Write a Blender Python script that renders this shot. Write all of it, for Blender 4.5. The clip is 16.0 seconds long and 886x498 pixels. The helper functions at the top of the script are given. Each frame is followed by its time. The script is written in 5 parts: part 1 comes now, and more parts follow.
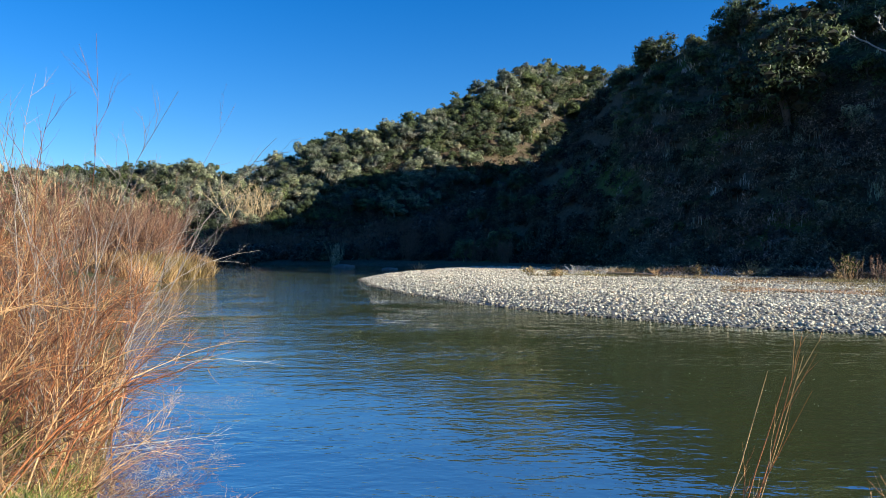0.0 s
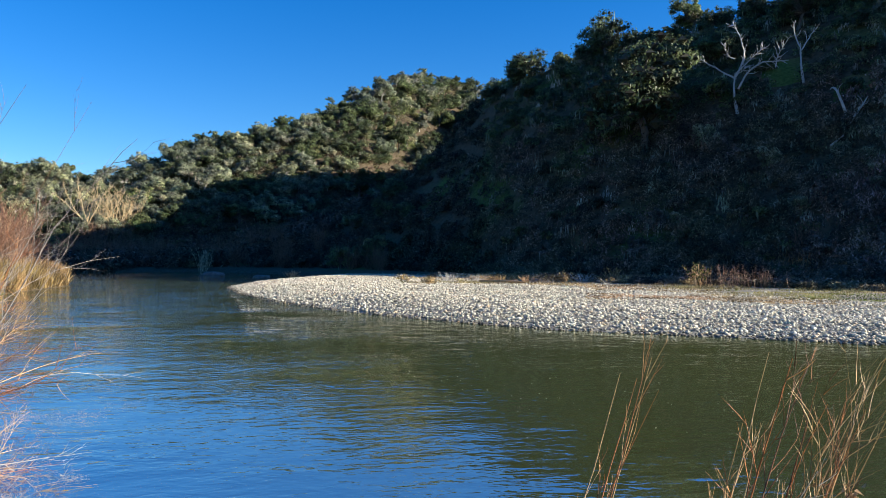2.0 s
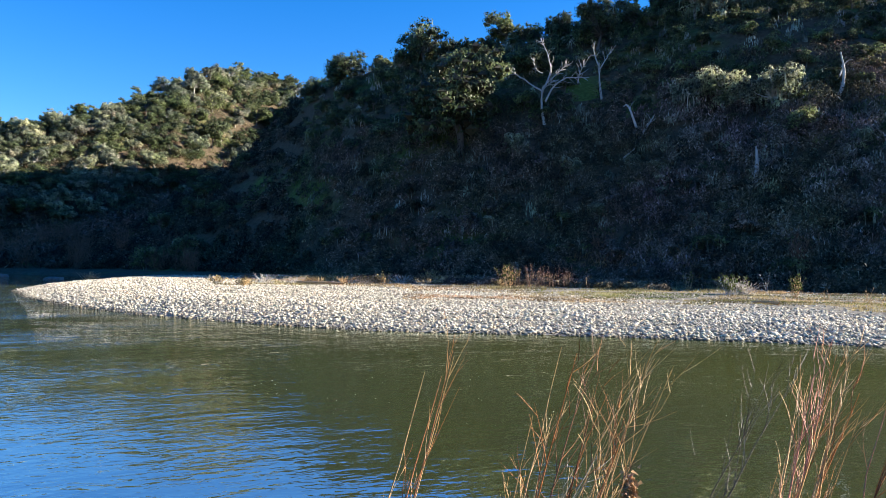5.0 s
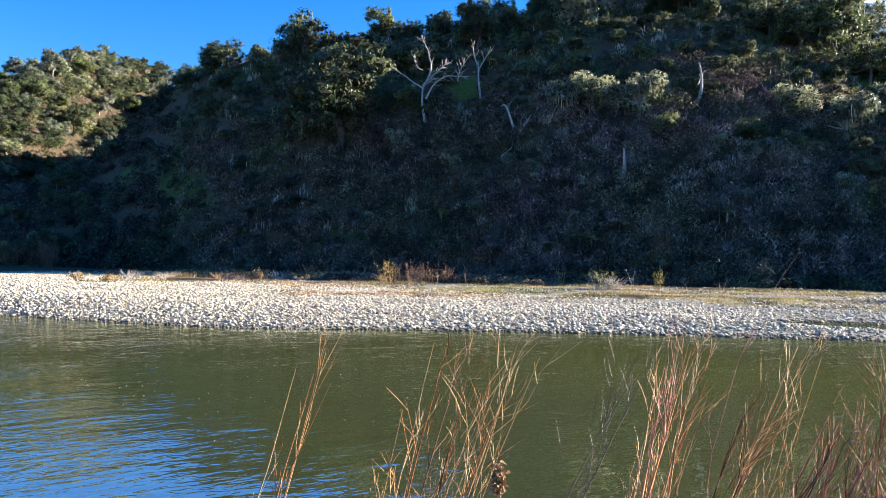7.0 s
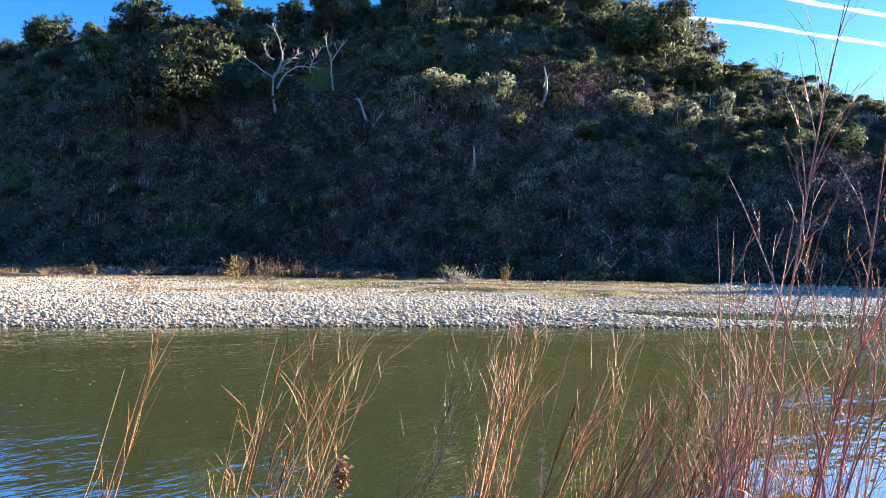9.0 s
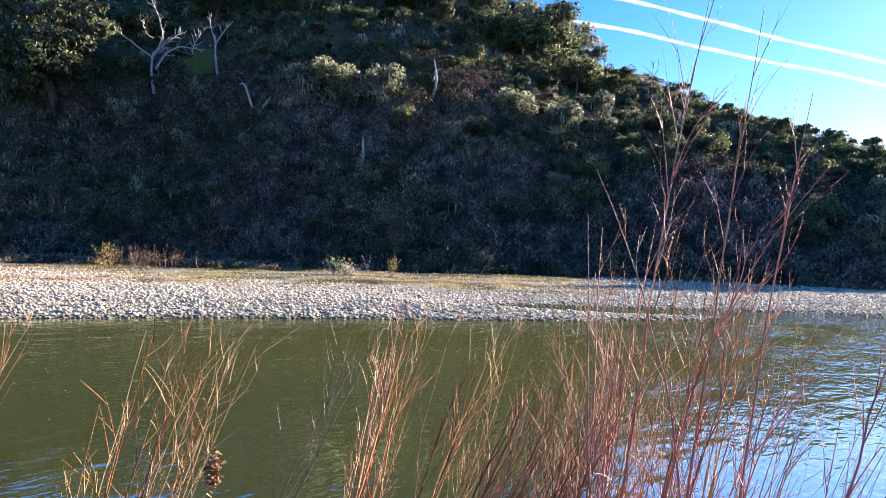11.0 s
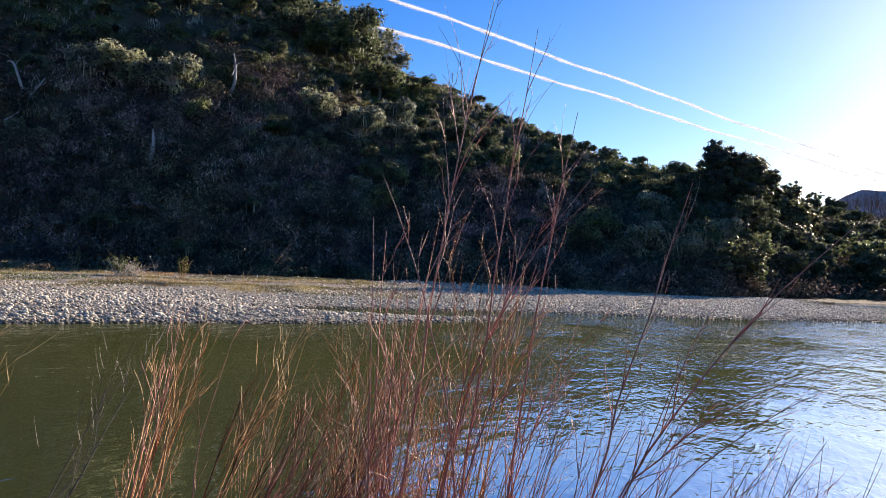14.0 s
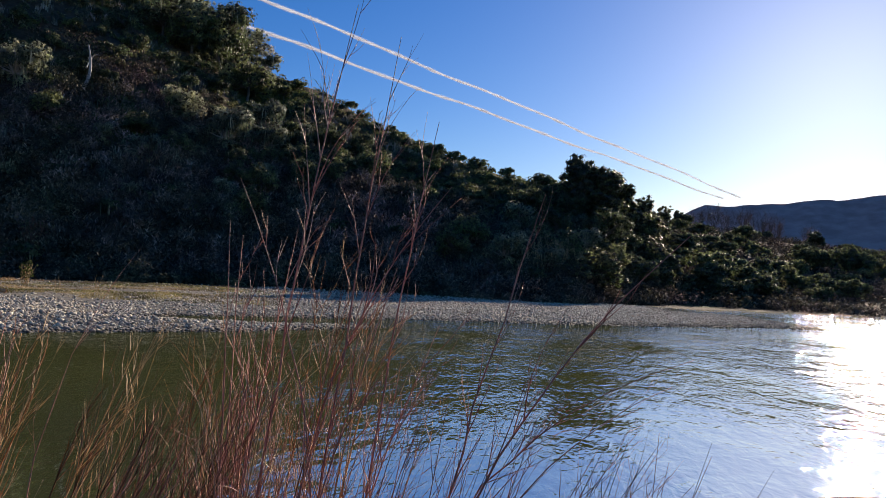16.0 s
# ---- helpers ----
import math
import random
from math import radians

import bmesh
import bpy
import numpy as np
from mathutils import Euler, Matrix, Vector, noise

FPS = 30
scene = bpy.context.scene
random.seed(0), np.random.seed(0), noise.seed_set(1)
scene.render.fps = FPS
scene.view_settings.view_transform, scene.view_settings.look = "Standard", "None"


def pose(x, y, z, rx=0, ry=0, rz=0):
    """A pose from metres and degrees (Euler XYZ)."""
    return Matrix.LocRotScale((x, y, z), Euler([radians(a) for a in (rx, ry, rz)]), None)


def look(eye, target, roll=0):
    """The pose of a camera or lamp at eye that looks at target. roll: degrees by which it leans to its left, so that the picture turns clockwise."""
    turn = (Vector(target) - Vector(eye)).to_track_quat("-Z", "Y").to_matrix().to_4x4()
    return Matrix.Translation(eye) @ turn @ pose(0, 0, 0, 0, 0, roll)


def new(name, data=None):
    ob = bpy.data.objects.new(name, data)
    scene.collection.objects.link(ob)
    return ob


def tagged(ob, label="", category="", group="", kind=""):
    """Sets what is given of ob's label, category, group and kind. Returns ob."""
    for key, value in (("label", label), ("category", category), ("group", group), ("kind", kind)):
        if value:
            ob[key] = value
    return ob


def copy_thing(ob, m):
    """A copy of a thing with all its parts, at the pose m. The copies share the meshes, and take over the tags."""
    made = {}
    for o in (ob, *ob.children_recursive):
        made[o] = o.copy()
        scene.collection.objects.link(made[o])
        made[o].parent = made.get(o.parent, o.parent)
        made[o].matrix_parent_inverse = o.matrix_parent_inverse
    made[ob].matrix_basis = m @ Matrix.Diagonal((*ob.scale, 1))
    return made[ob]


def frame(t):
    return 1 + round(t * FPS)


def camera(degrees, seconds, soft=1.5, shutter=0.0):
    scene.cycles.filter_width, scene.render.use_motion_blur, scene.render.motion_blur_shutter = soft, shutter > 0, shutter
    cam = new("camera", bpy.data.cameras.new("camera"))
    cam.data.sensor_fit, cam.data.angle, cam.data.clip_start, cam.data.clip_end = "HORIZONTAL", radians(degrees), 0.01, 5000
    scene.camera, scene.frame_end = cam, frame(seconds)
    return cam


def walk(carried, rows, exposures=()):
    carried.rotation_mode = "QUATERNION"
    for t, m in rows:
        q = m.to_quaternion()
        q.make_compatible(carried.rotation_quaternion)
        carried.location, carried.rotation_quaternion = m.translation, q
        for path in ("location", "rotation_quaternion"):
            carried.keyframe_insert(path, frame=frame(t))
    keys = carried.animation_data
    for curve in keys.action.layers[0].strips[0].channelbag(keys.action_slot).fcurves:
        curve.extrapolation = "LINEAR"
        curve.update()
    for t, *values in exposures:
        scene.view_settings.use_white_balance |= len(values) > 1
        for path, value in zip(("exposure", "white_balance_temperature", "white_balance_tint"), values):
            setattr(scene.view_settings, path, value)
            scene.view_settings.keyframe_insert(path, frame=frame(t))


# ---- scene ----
cam = camera(61.73, 16.0, soft=0.6)

PATH = [
    (0.0, pose(-0.124, 0.042, 3.2, 89.98, 0.14, 0.37)),
    (0.5, pose(-0.116, 0.042, 3.2, 90.13, -0.07, -1.96)),
    (1.0, pose(-0.108, 0.042, 3.2, 90.30, -0.07, -4.34)),
    (1.5, pose(-0.099, 0.041, 3.2, 90.43, -0.17, -6.84)),
    (2.0, pose(-0.091, 0.040, 3.2, 90.55, -0.11, -9.26)),
    (2.5, pose(-0.083, 0.038, 3.2, 90.63, -0.01, -11.72)),
    (3.0, pose(-0.074, 0.036, 3.2, 90.71, 0.00, -14.20)),
    (3.5, pose(-0.066, 0.034, 3.2, 90.72, -0.02, -16.62)),
    (4.0, pose(-0.058, 0.032, 3.2, 90.73, -0.10, -18.93)),
    (6.5, pose(-0.024, 0.016, 3.2, 90.53, -0.53, -29.77)),
    (7.0, pose(-0.016, 0.011, 3.2, 90.44, -0.48, -32.39)),
    (7.5, pose(-0.007, 0.006, 3.2, 90.32, -0.49, -35.33)),
    (8.0, pose(0.001, -0.001, 3.2, 90.19, -0.51, -38.38)),
    (8.5, pose(0.009, -0.007, 3.2, 90.12, -0.61, -41.27)),
    (9.0, pose(0.015, -0.013, 3.2, 90.12, -0.65, -43.73)),
    (11.5, pose(0.040, -0.042, 3.2, 89.55, -1.84, -54.80)),
    (12.0, pose(0.045, -0.050, 3.2, 89.46, -1.98, -57.40)),
    (12.5, pose(0.050, -0.058, 3.2, 89.52, -2.16, -60.02)),
    (13.0, pose(0.054, -0.066, 3.2, 89.74, -2.38, -62.60)),
    (13.5, pose(0.058, -0.074, 3.2, 90.08, -2.54, -65.16)),
    (14.0, pose(0.062, -0.082, 3.2, 90.45, -2.58, -67.72)),
    (14.5, pose(0.065, -0.090, 3.2, 90.78, -2.65, -70.27)),
    (15.0, pose(0.068, -0.099, 3.2, 91.06, -2.75, -72.82)),
    (15.5, pose(0.070, -0.107, 3.2, 91.32, -2.88, -75.28)),
    (16.0, pose(0.072, -0.115, 3.2, 91.49, -3.06, -77.72)),
]
walk(cam, PATH, exposures=[(0.0, 1.25, 6400, 3), (3.5, 1.65, 6600, 6), (9.0, 2.15, 6900, 12), (12.5, 2.1, 7150, 18), (14.0, 1.3, 7250, 18), (16.0, 0.6, 7300, 16)])

# ---- light ----
SUN_AZ, SUN_EL = 106.5, 16.6      # degrees clockwise from +y, and above the horizon
SUN_DIR = Vector((math.sin(radians(SUN_AZ)) * math.cos(radians(SUN_EL)),
                  math.cos(radians(SUN_AZ)) * math.cos(radians(SUN_EL)), math.sin(radians(SUN_EL))))
world = bpy.data.worlds.new("sky")
scene.world = world
world.use_nodes = True
wn = world.node_tree
wn.nodes.clear()
sky = wn.nodes.new("ShaderNodeTexSky")
sky.sky_type = "NISHITA"
sky.sun_disc = False
sky.sun_elevation = radians(SUN_EL)
sky.sun_rotation = radians(SUN_AZ)
sky.altitude = 100
sky.air_density, sky.dust_density, sky.ozone_density = 1.0, 0.26, 5.0
bg = wn.nodes.new("ShaderNodeBackground")
bg.inputs["Strength"].default_value = 0.082
wo = wn.nodes.new("ShaderNodeOutputWorld")
deep = wn.nodes.new("ShaderNodeHueSaturation")
deep.inputs["Saturation"].default_value = 1.26
deep.inputs["Hue"].default_value = 0.513
wn.links.new(sky.outputs[0], deep.inputs["Color"])
wn.links.new(deep.outputs[0], bg.inputs[0])
wn.links.new(bg.outputs[0], wo.inputs[0])

sun_data = bpy.data.lights.new("sun", "SUN")
sun_data.energy, sun_data.angle, sun_data.color = 5.0, radians(0.53), (1.0, 0.91, 0.78)
sun = new("sun", sun_data)
sun.matrix_world = look(SUN_DIR * 400, (0, 0, 0))

# ---- materials ----


def material(name, rough=0.8, spec=0.3):
    m = bpy.data.materials.new(name)
    m.use_nodes = True
    p = m.node_tree.nodes["Principled BSDF"]
    p.inputs["Roughness"].default_value = rough
    p.inputs["Specular IOR Level"].default_value = spec
    return m, m.node_tree, p


def node(nt, kind, **inputs):
    n = nt.nodes.new(kind)
    for k, val in inputs.items():
        n.inputs[k.replace("_", " ")].default_value = val
    return n


def ramp(nt, src, stops):
    r = nt.nodes.new("ShaderNodeValToRGB")
    el = r.color_ramp.elements
    while len(el) < len(stops):
        el.new(0.5)
    for e, (pos, col) in zip(el, stops):
        e.position, e.color = pos, (*col, 1)
    nt.links.new(src, r.inputs[0])
    return r.outputs[0]


def coords(nt, scale=(1, 1, 1), kind="Object"):
    tc = nt.nodes.new("ShaderNodeTexCoord")
    mp = nt.nodes.new("ShaderNodeMapping")
    mp.inputs["Scale"].default_value = scale
    nt.links.new(tc.outputs[kind], mp.inputs[0])
    return mp.outputs[0]


def tex_noise(nt, vec, scale, detail=4, rough=0.55):
    n = node(nt, "ShaderNodeTexNoise", Scale=scale, Detail=detail, Roughness=rough)
    nt.links.new(vec, n.inputs["Vector"])
    return n.outputs["Fac"]


def mix(nt, fac, a, b, kind="MIX"):
    m = nt.nodes.new("ShaderNodeMix")
    m.data_type, m.blend_type = "RGBA", kind
    for slot, val in ((0, fac), (6, a), (7, b)):
        if isinstance(val, (int, float)):
            m.inputs[slot].default_value = val
        elif isinstance(val, tuple):
            m.inputs[slot].default_value = (*val, 1)
        else:
            nt.links.new(val, m.inputs[slot])
    return m.outputs[2]


def bump(nt, p, height, strength, dist):
    b = node(nt, "ShaderNodeBump", Strength=strength, Distance=dist)
    nt.links.new(height, b.inputs["Height"])
    nt.links.new(b.outputs[0], p.inputs["Normal"])
    return b


def foliage(name, dark, light, odd, see=0.25, rough=0.75, spec=0.12):
    """Leaves: colour varies from leaf to leaf and from plant to plant; a little light comes through."""
    m, nt, p = material(name, rough, spec)
    isl = nt.nodes.new("ShaderNodeNewGeometry").outputs["Random Per Island"]
    rnd = nt.nodes.new("ShaderNodeObjectInfo").outputs["Random"]
    c1 = ramp(nt, isl, [(0.0, dark), (0.7, light), (1.0, odd)])
    c2 = ramp(nt, rnd, [(0.0, (0.5, 0.55, 0.56)), (0.5, (0.9, 0.92, 0.95)), (1.0, (1.3, 1.25, 1.1))])
    nz = tex_noise(nt, coords(nt), 0.35, 3)
    c3 = mix(nt, 1.0, c1, c2, "MULTIPLY")
    c4 = ramp(nt, nz, [(0.40, (0.40, 0.41, 0.43)), (0.62, (1.65, 1.6, 1.52))])
    wide = tex_noise(nt, coords(nt, kind="Object"), 0.07, 4)
    c5 = mix(nt, 1.0, c3, ramp(nt, wide, [(0.36, (0.80, 0.92, 0.72)), (0.5, (1.0, 0.98, 1.0)), (0.64, (1.22, 0.98, 1.12))]), "MULTIPLY")
    col = mix(nt, 1.0, c5, c4, "MULTIPLY")
    nt.links.new(col, p.inputs["Base Color"])
    tr = nt.nodes.new("ShaderNodeBsdfTranslucent")
    nt.links.new(col, tr.inputs[0])
    mx = nt.nodes.new("ShaderNodeMixShader")
    mx.inputs[0].default_value = see
    nt.links.new(p.outputs[0], mx.inputs[1])
    nt.links.new(tr.outputs[0], mx.inputs[2])
    nt.links.new(mx.outputs[0], nt.nodes["Material Output"].inputs[0])
    return m


def bark(name, a, b, c, scale=18.0):
    """Bark or twig: streaks along its length, and patches; each stem differs a little."""
    m, nt, p = material(name, 0.6, 0.35)
    isl = nt.nodes.new("ShaderNodeNewGeometry").outputs["Random Per Island"]
    base = ramp(nt, isl, [(0.0, a), (0.55, b), (1.0, c)])
    n1 = tex_noise(nt, coords(nt, (1, 1, 0.25)), scale, 5)
    col = mix(nt, 1.0, base, ramp(nt, n1, [(0.3, (0.65, 0.65, 0.65)), (0.7, (1.25, 1.22, 1.2))]), "MULTIPLY")
    nt.links.new(col, p.inputs["Base Color"])
    bump(nt, p, n1, 0.4, 0.02)
    return m


M_OAK = foliage("oak_leaves", (0.075, 0.095, 0.045), (0.155, 0.188, 0.088), (0.255, 0.295, 0.155), 0.46, 0.5, 0.3)
M_OAK_PALE = foliage("lichen_oak_leaves", (0.20, 0.22, 0.145), (0.32, 0.345, 0.24), (0.43, 0.455, 0.345), 0.5, 0.5, 0.4)
M_BRUSH = foliage("brush_leaves", (0.045, 0.039, 0.028), (0.108, 0.092, 0.066), (0.26, 0.22, 0.165), 0.15)
M_GREENBRUSH = foliage("olive_brush_leaves", (0.06, 0.074, 0.033), (0.12, 0.14, 0.062), (0.20, 0.215, 0.11), 0.5, 0.45, 0.4)
M_BRUSH_DRY = foliage("dry_brush", (0.075, 0.058, 0.042), (0.165, 0.13, 0.096), (0.32, 0.26, 0.20), 0.1)
M_BRUSH_GREY = foliage("purple_grey_brush", (0.095, 0.078, 0.072), (0.19, 0.158, 0.148), (0.37, 0.32, 0.30), 0.1)
M_LICHEN = foliage("hanging_lichen", (0.15, 0.17, 0.13), (0.26, 0.28, 0.22), (0.36, 0.37, 0.31), 0.2)
M_DRYGRASS = foliage("dry_grass", (0.28, 0.20, 0.09), (0.42, 0.32, 0.16), (0.55, 0.45, 0.26), 0.25)
M_REED = foliage("tan_reeds", (0.36, 0.21, 0.09), (0.54, 0.35, 0.17), (0.68, 0.48, 0.27), 0.3)
M_GREENGRASS = foliage("green_weeds", (0.08, 0.11, 0.025), (0.16, 0.19, 0.05), (0.30, 0.28, 0.10), 0.25)
# near-black brown for crown cores: shade deep between leaves, put into the colour
M_CROWN_SHADE = bark("crown_core_shade", (0.025, 0.022, 0.013), (0.045, 0.042, 0.024), (0.07, 0.064, 0.036), 8)
M_BARK = bark("oak_bark", (0.07, 0.06, 0.05), (0.11, 0.095, 0.08), (0.16, 0.145, 0.125), 6)
M_DEADWOOD = bark("bleached_dead_wood", (0.28, 0.26, 0.24), (0.38, 0.36, 0.33), (0.48, 0.45, 0.42), 7)
M_WILLOW = bark("orange_willow_twigs", (0.16, 0.052, 0.021), (0.34, 0.12, 0.042), (0.54, 0.28, 0.11), 30)
M_WILLOW_RED = bark("red_willow_twigs", (0.27, 0.095, 0.075), (0.43, 0.18, 0.13), (0.60, 0.38, 0.29), 30)
M_TAN = bark("tan_willow_twigs", (0.33, 0.18, 0.075), (0.48, 0.285, 0.13), (0.6, 0.42, 0.23), 30)
M_RUST = bark("rust_brown_willow_twigs", (0.055, 0.025, 0.015), (0.14, 0.052, 0.024), (0.30, 0.13, 0.05), 30)
M_ASH = bark("grey_brown_twigs", (0.14, 0.12, 0.11), (0.22, 0.19, 0.17), (0.32, 0.28, 0.25), 30)
M_GREY = bark("bleached_twigs", (0.34, 0.30, 0.27), (0.46, 0.42, 0.38), (0.6, 0.56, 0.5), 30)
M_THICKET = bark("bare_thicket_twigs", (0.10, 0.052, 0.034), (0.18, 0.095, 0.06), (0.28, 0.165, 0.10), 10)
M_THICKET_PALE = bark("pale_bare_twigs", (0.40, 0.29, 0.16), (0.52, 0.40, 0.23), (0.6, 0.5, 0.32), 10)


def stone_material(name, by_object):
    m, nt, p = material(name, 0.75, 0.3)
    if by_object:
        rnd = nt.nodes.new("ShaderNodeObjectInfo").outputs["Random"]
    else:
        rnd = nt.nodes.new("ShaderNodeNewGeometry").outputs["Random Per Island"]
    base = ramp(nt, rnd, [(0.0, (0.16, 0.14, 0.11)), (0.2, (0.38, 0.345, 0.265)), (0.6, (0.60, 0.55, 0.42)), (0.85, (0.72, 0.67, 0.53)), (1.0, (0.50, 0.37, 0.24))])
    n1 = tex_noise(nt, coords(nt), 9.0, 6)
    col = mix(nt, 1.0, base, ramp(nt, n1, [(0.3, (0.75, 0.75, 0.76)), (0.7, (1.15, 1.13, 1.1))]), "MULTIPLY")
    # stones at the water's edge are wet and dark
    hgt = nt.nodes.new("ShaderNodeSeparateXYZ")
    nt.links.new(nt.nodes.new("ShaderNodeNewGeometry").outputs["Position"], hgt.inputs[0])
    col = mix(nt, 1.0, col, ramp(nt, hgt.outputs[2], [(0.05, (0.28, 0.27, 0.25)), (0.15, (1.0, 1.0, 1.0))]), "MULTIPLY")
    nt.links.new(col, p.inputs["Base Color"])
    bump(nt, p, n1, 0.5, 0.02)
    return m


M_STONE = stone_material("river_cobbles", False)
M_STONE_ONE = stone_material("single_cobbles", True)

# water: dark olive, clear surface, wind ripples over slow swirls
M_WATER, nt, p = material("river_water", 0.02, 0.85)
p.inputs["IOR"].default_value = 4.0
# base colour darker upstream, greener by the bar: sun scatter by view direction, painted in
water_xyz = nt.nodes.new("ShaderNodeSeparateXYZ")
tcd = nt.nodes.new("ShaderNodeTexCoord")
nt.links.new(tcd.outputs["Object"], water_xyz.inputs[0])
scatter_tint = nt.nodes.new("ShaderNodeMapRange")
scatter_tint.inputs[1].default_value, scatter_tint.inputs[2].default_value = -6.0, 16.0
nt.links.new(water_xyz.outputs[0], scatter_tint.inputs[0])
big = tex_noise(nt, coords(nt), 0.06, 3)
tone = mix(nt, scatter_tint.outputs[0], (0.058, 0.078, 0.038), (0.104, 0.114, 0.031))
nt.links.new(mix(nt, 1.0, tone, ramp(nt, big, [(0.3, (0.88, 0.88, 0.88)), (0.7, (1.12, 1.12, 1.12))]), "MULTIPLY"), p.inputs["Base Color"])
tcw = nt.nodes.new("ShaderNodeTexCoord")
mpw = nt.nodes.new("ShaderNodeMapping")
mpw.inputs["Rotation"].default_value = (0, 0, radians(38))
mpw.inputs["Scale"].default_value = (1.0, 2.0, 1.0)
nt.links.new(tcw.outputs["Object"], mpw.inputs[0])
w1 = node(nt, "ShaderNodeTexNoise", Scale=3.0, Detail=2.0, Roughness=0.5, Distortion=0.6)
w2 = node(nt, "ShaderNodeTexNoise", Scale=0.6, Detail=2.5, Roughness=0.5, Distortion=0.8)
patch = tex_noise(nt, coords(nt, (1.0, 1.6, 1.0)), 0.13, 4)
nt.links.new(mpw.outputs[0], w1.inputs["Vector"])
nt.links.new(mpw.outputs[0], w2.inputs["Vector"])
# the pool before the bar runs calm; riffles above and below it
pool = nt.nodes.new("ShaderNodeVectorMath")
pool.operation = "DISTANCE"
pool.inputs[1].default_value = (9.0, 17.0, 0.0)
nt.links.new(tcw.outputs["Object"], pool.inputs[0])
calm = nt.nodes.new("ShaderNodeMapRange")
calm.inputs[1].default_value, calm.inputs[2].default_value = 11.0, 38.0
calm.inputs[3].default_value, calm.inputs[4].default_value = 0.9, 2.0
nt.links.new(pool.outputs["Value"], calm.inputs[0])
amp0 = nt.nodes.new("ShaderNodeMapRange")
amp0.inputs[1].default_value, amp0.inputs[2].default_value = 0.35, 0.65
amp0.inputs[3].default_value, amp0.inputs[4].default_value = 0.3, 1.25
nt.links.new(patch, amp0.inputs[0])
amp = nt.nodes.new("ShaderNodeMath")
amp.operation = "MULTIPLY"
nt.links.new(amp0.outputs[0], amp.inputs[0])
# the shallows at the bar's far end run fastest
fast = nt.nodes.new("ShaderNodeMapRange")
fast.inputs[1].default_value, fast.inputs[2].default_value = 12.0, 50.0
fast.inputs[3].default_value, fast.inputs[4].default_value = 1.0, 3.4
nt.links.new(water_xyz.outputs[0], fast.inputs[0])
swift = nt.nodes.new("ShaderNodeMath")
swift.operation = "MULTIPLY"
nt.links.new(calm.outputs[0], swift.inputs[0])
nt.links.new(fast.outputs[0], swift.inputs[1])
nt.links.new(swift.outputs[0], amp.inputs[1])
m1 = nt.nodes.new("ShaderNodeMath")
m1.operation = "MULTIPLY"
nt.links.new(w1.outputs[0], m1.inputs[0])
nt.links.new(amp.outputs[0], m1.inputs[1])
m2 = nt.nodes.new("ShaderNodeMath")
m2.operation = "MULTIPLY"
nt.links.new(w2.outputs[0], m2.inputs[0])
nt.links.new(amp.outputs[0], m2.inputs[1])
m3 = nt.nodes.new("ShaderNodeMath")
m3.operation = "MULTIPLY_ADD"
nt.links.new(m2.outputs[0], m3.inputs[0])
m3.inputs[1].default_value = 2.6
nt.links.new(m1.outputs[0], m3.inputs[2])
bump(nt, p, m3.outputs[0], 0.2, 0.06)

# ground: soil with patches of winter grass
M_GROUND, nt, p = material("hillside_soil_and_grass", 0.95, 0.1)
v = coords(nt)
n1, n2 = tex_noise(nt, v, 0.06, 5), tex_noise(nt, v, 1.5, 6)
soil = ramp(nt, n2, [(0.3, (0.05, 0.038, 0.024)), (0.7, (0.12, 0.09, 0.06))])
grass = ramp(nt, n2, [(0.3, (0.05, 0.075, 0.015)), (0.7, (0.12, 0.15, 0.04))])
nt.links.new(mix(nt, ramp(nt, n1, [(0.54, (0, 0, 0)), (0.68, (1, 1, 1))]), soil, grass), p.inputs["Base Color"])
bump(nt, p, n2, 0.8, 0.3)

M_MEADOW, nt, p = material("short_winter_grass", 0.95, 0.1)
n1, n2 = tex_noise(nt, coords(nt), 0.2, 5), tex_noise(nt, coords(nt), 2.5, 6)
turf = ramp(nt, n2, [(0.3, (0.055, 0.08, 0.018)), (0.7, (0.125, 0.155, 0.042))])
nt.links.new(mix(nt, ramp(nt, n1, [(0.42, (0, 0, 0)), (0.66, (1, 1, 1))]), turf, (0.14, 0.115, 0.06)), p.inputs["Base Color"])
bump(nt, p, n2, 0.7, 0.2)

# paler and redder than woods: the haze before the ridge is mixed into its colour
M_RIDGE, nt, p = material("hazy_wooded_ridge", 0.95, 0.1)
n2 = tex_noise(nt, coords(nt), 0.03, 7)
nt.links.new(ramp(nt, n2, [(0.35, (0.40, 0.26, 0.23)), (0.65, (0.54, 0.37, 0.33))]), p.inputs["Base Color"])
bump(nt, p, n2, 0.3, 3.0)

M_BAR, nt, p = material("gravel_and_sand", 0.95, 0.1)
v = coords(nt)
vo = node(nt, "ShaderNodeTexVoronoi", Scale=6.0)
nt.links.new(v, vo.inputs["Vector"])
n1, n2 = tex_noise(nt, v, 0.25, 5), tex_noise(nt, v, 3.0, 6)
peb = ramp(nt, vo.outputs["Distance"], [(0.0, (0.40, 0.37, 0.31)), (0.4, (0.26, 0.24, 0.20)), (0.8, (0.09, 0.08, 0.07))])
sand = ramp(nt, n2, [(0.3, (0.22, 0.19, 0.14)), (0.7, (0.34, 0.30, 0.22))])
nt.links.new(mix(nt, ramp(nt, n1, [(0.45, (0, 0, 0)), (0.62, (1, 1, 1))]), peb, sand), p.inputs["Base Color"])
bump(nt, p, vo.outputs["Distance"], 0.6, -0.08)

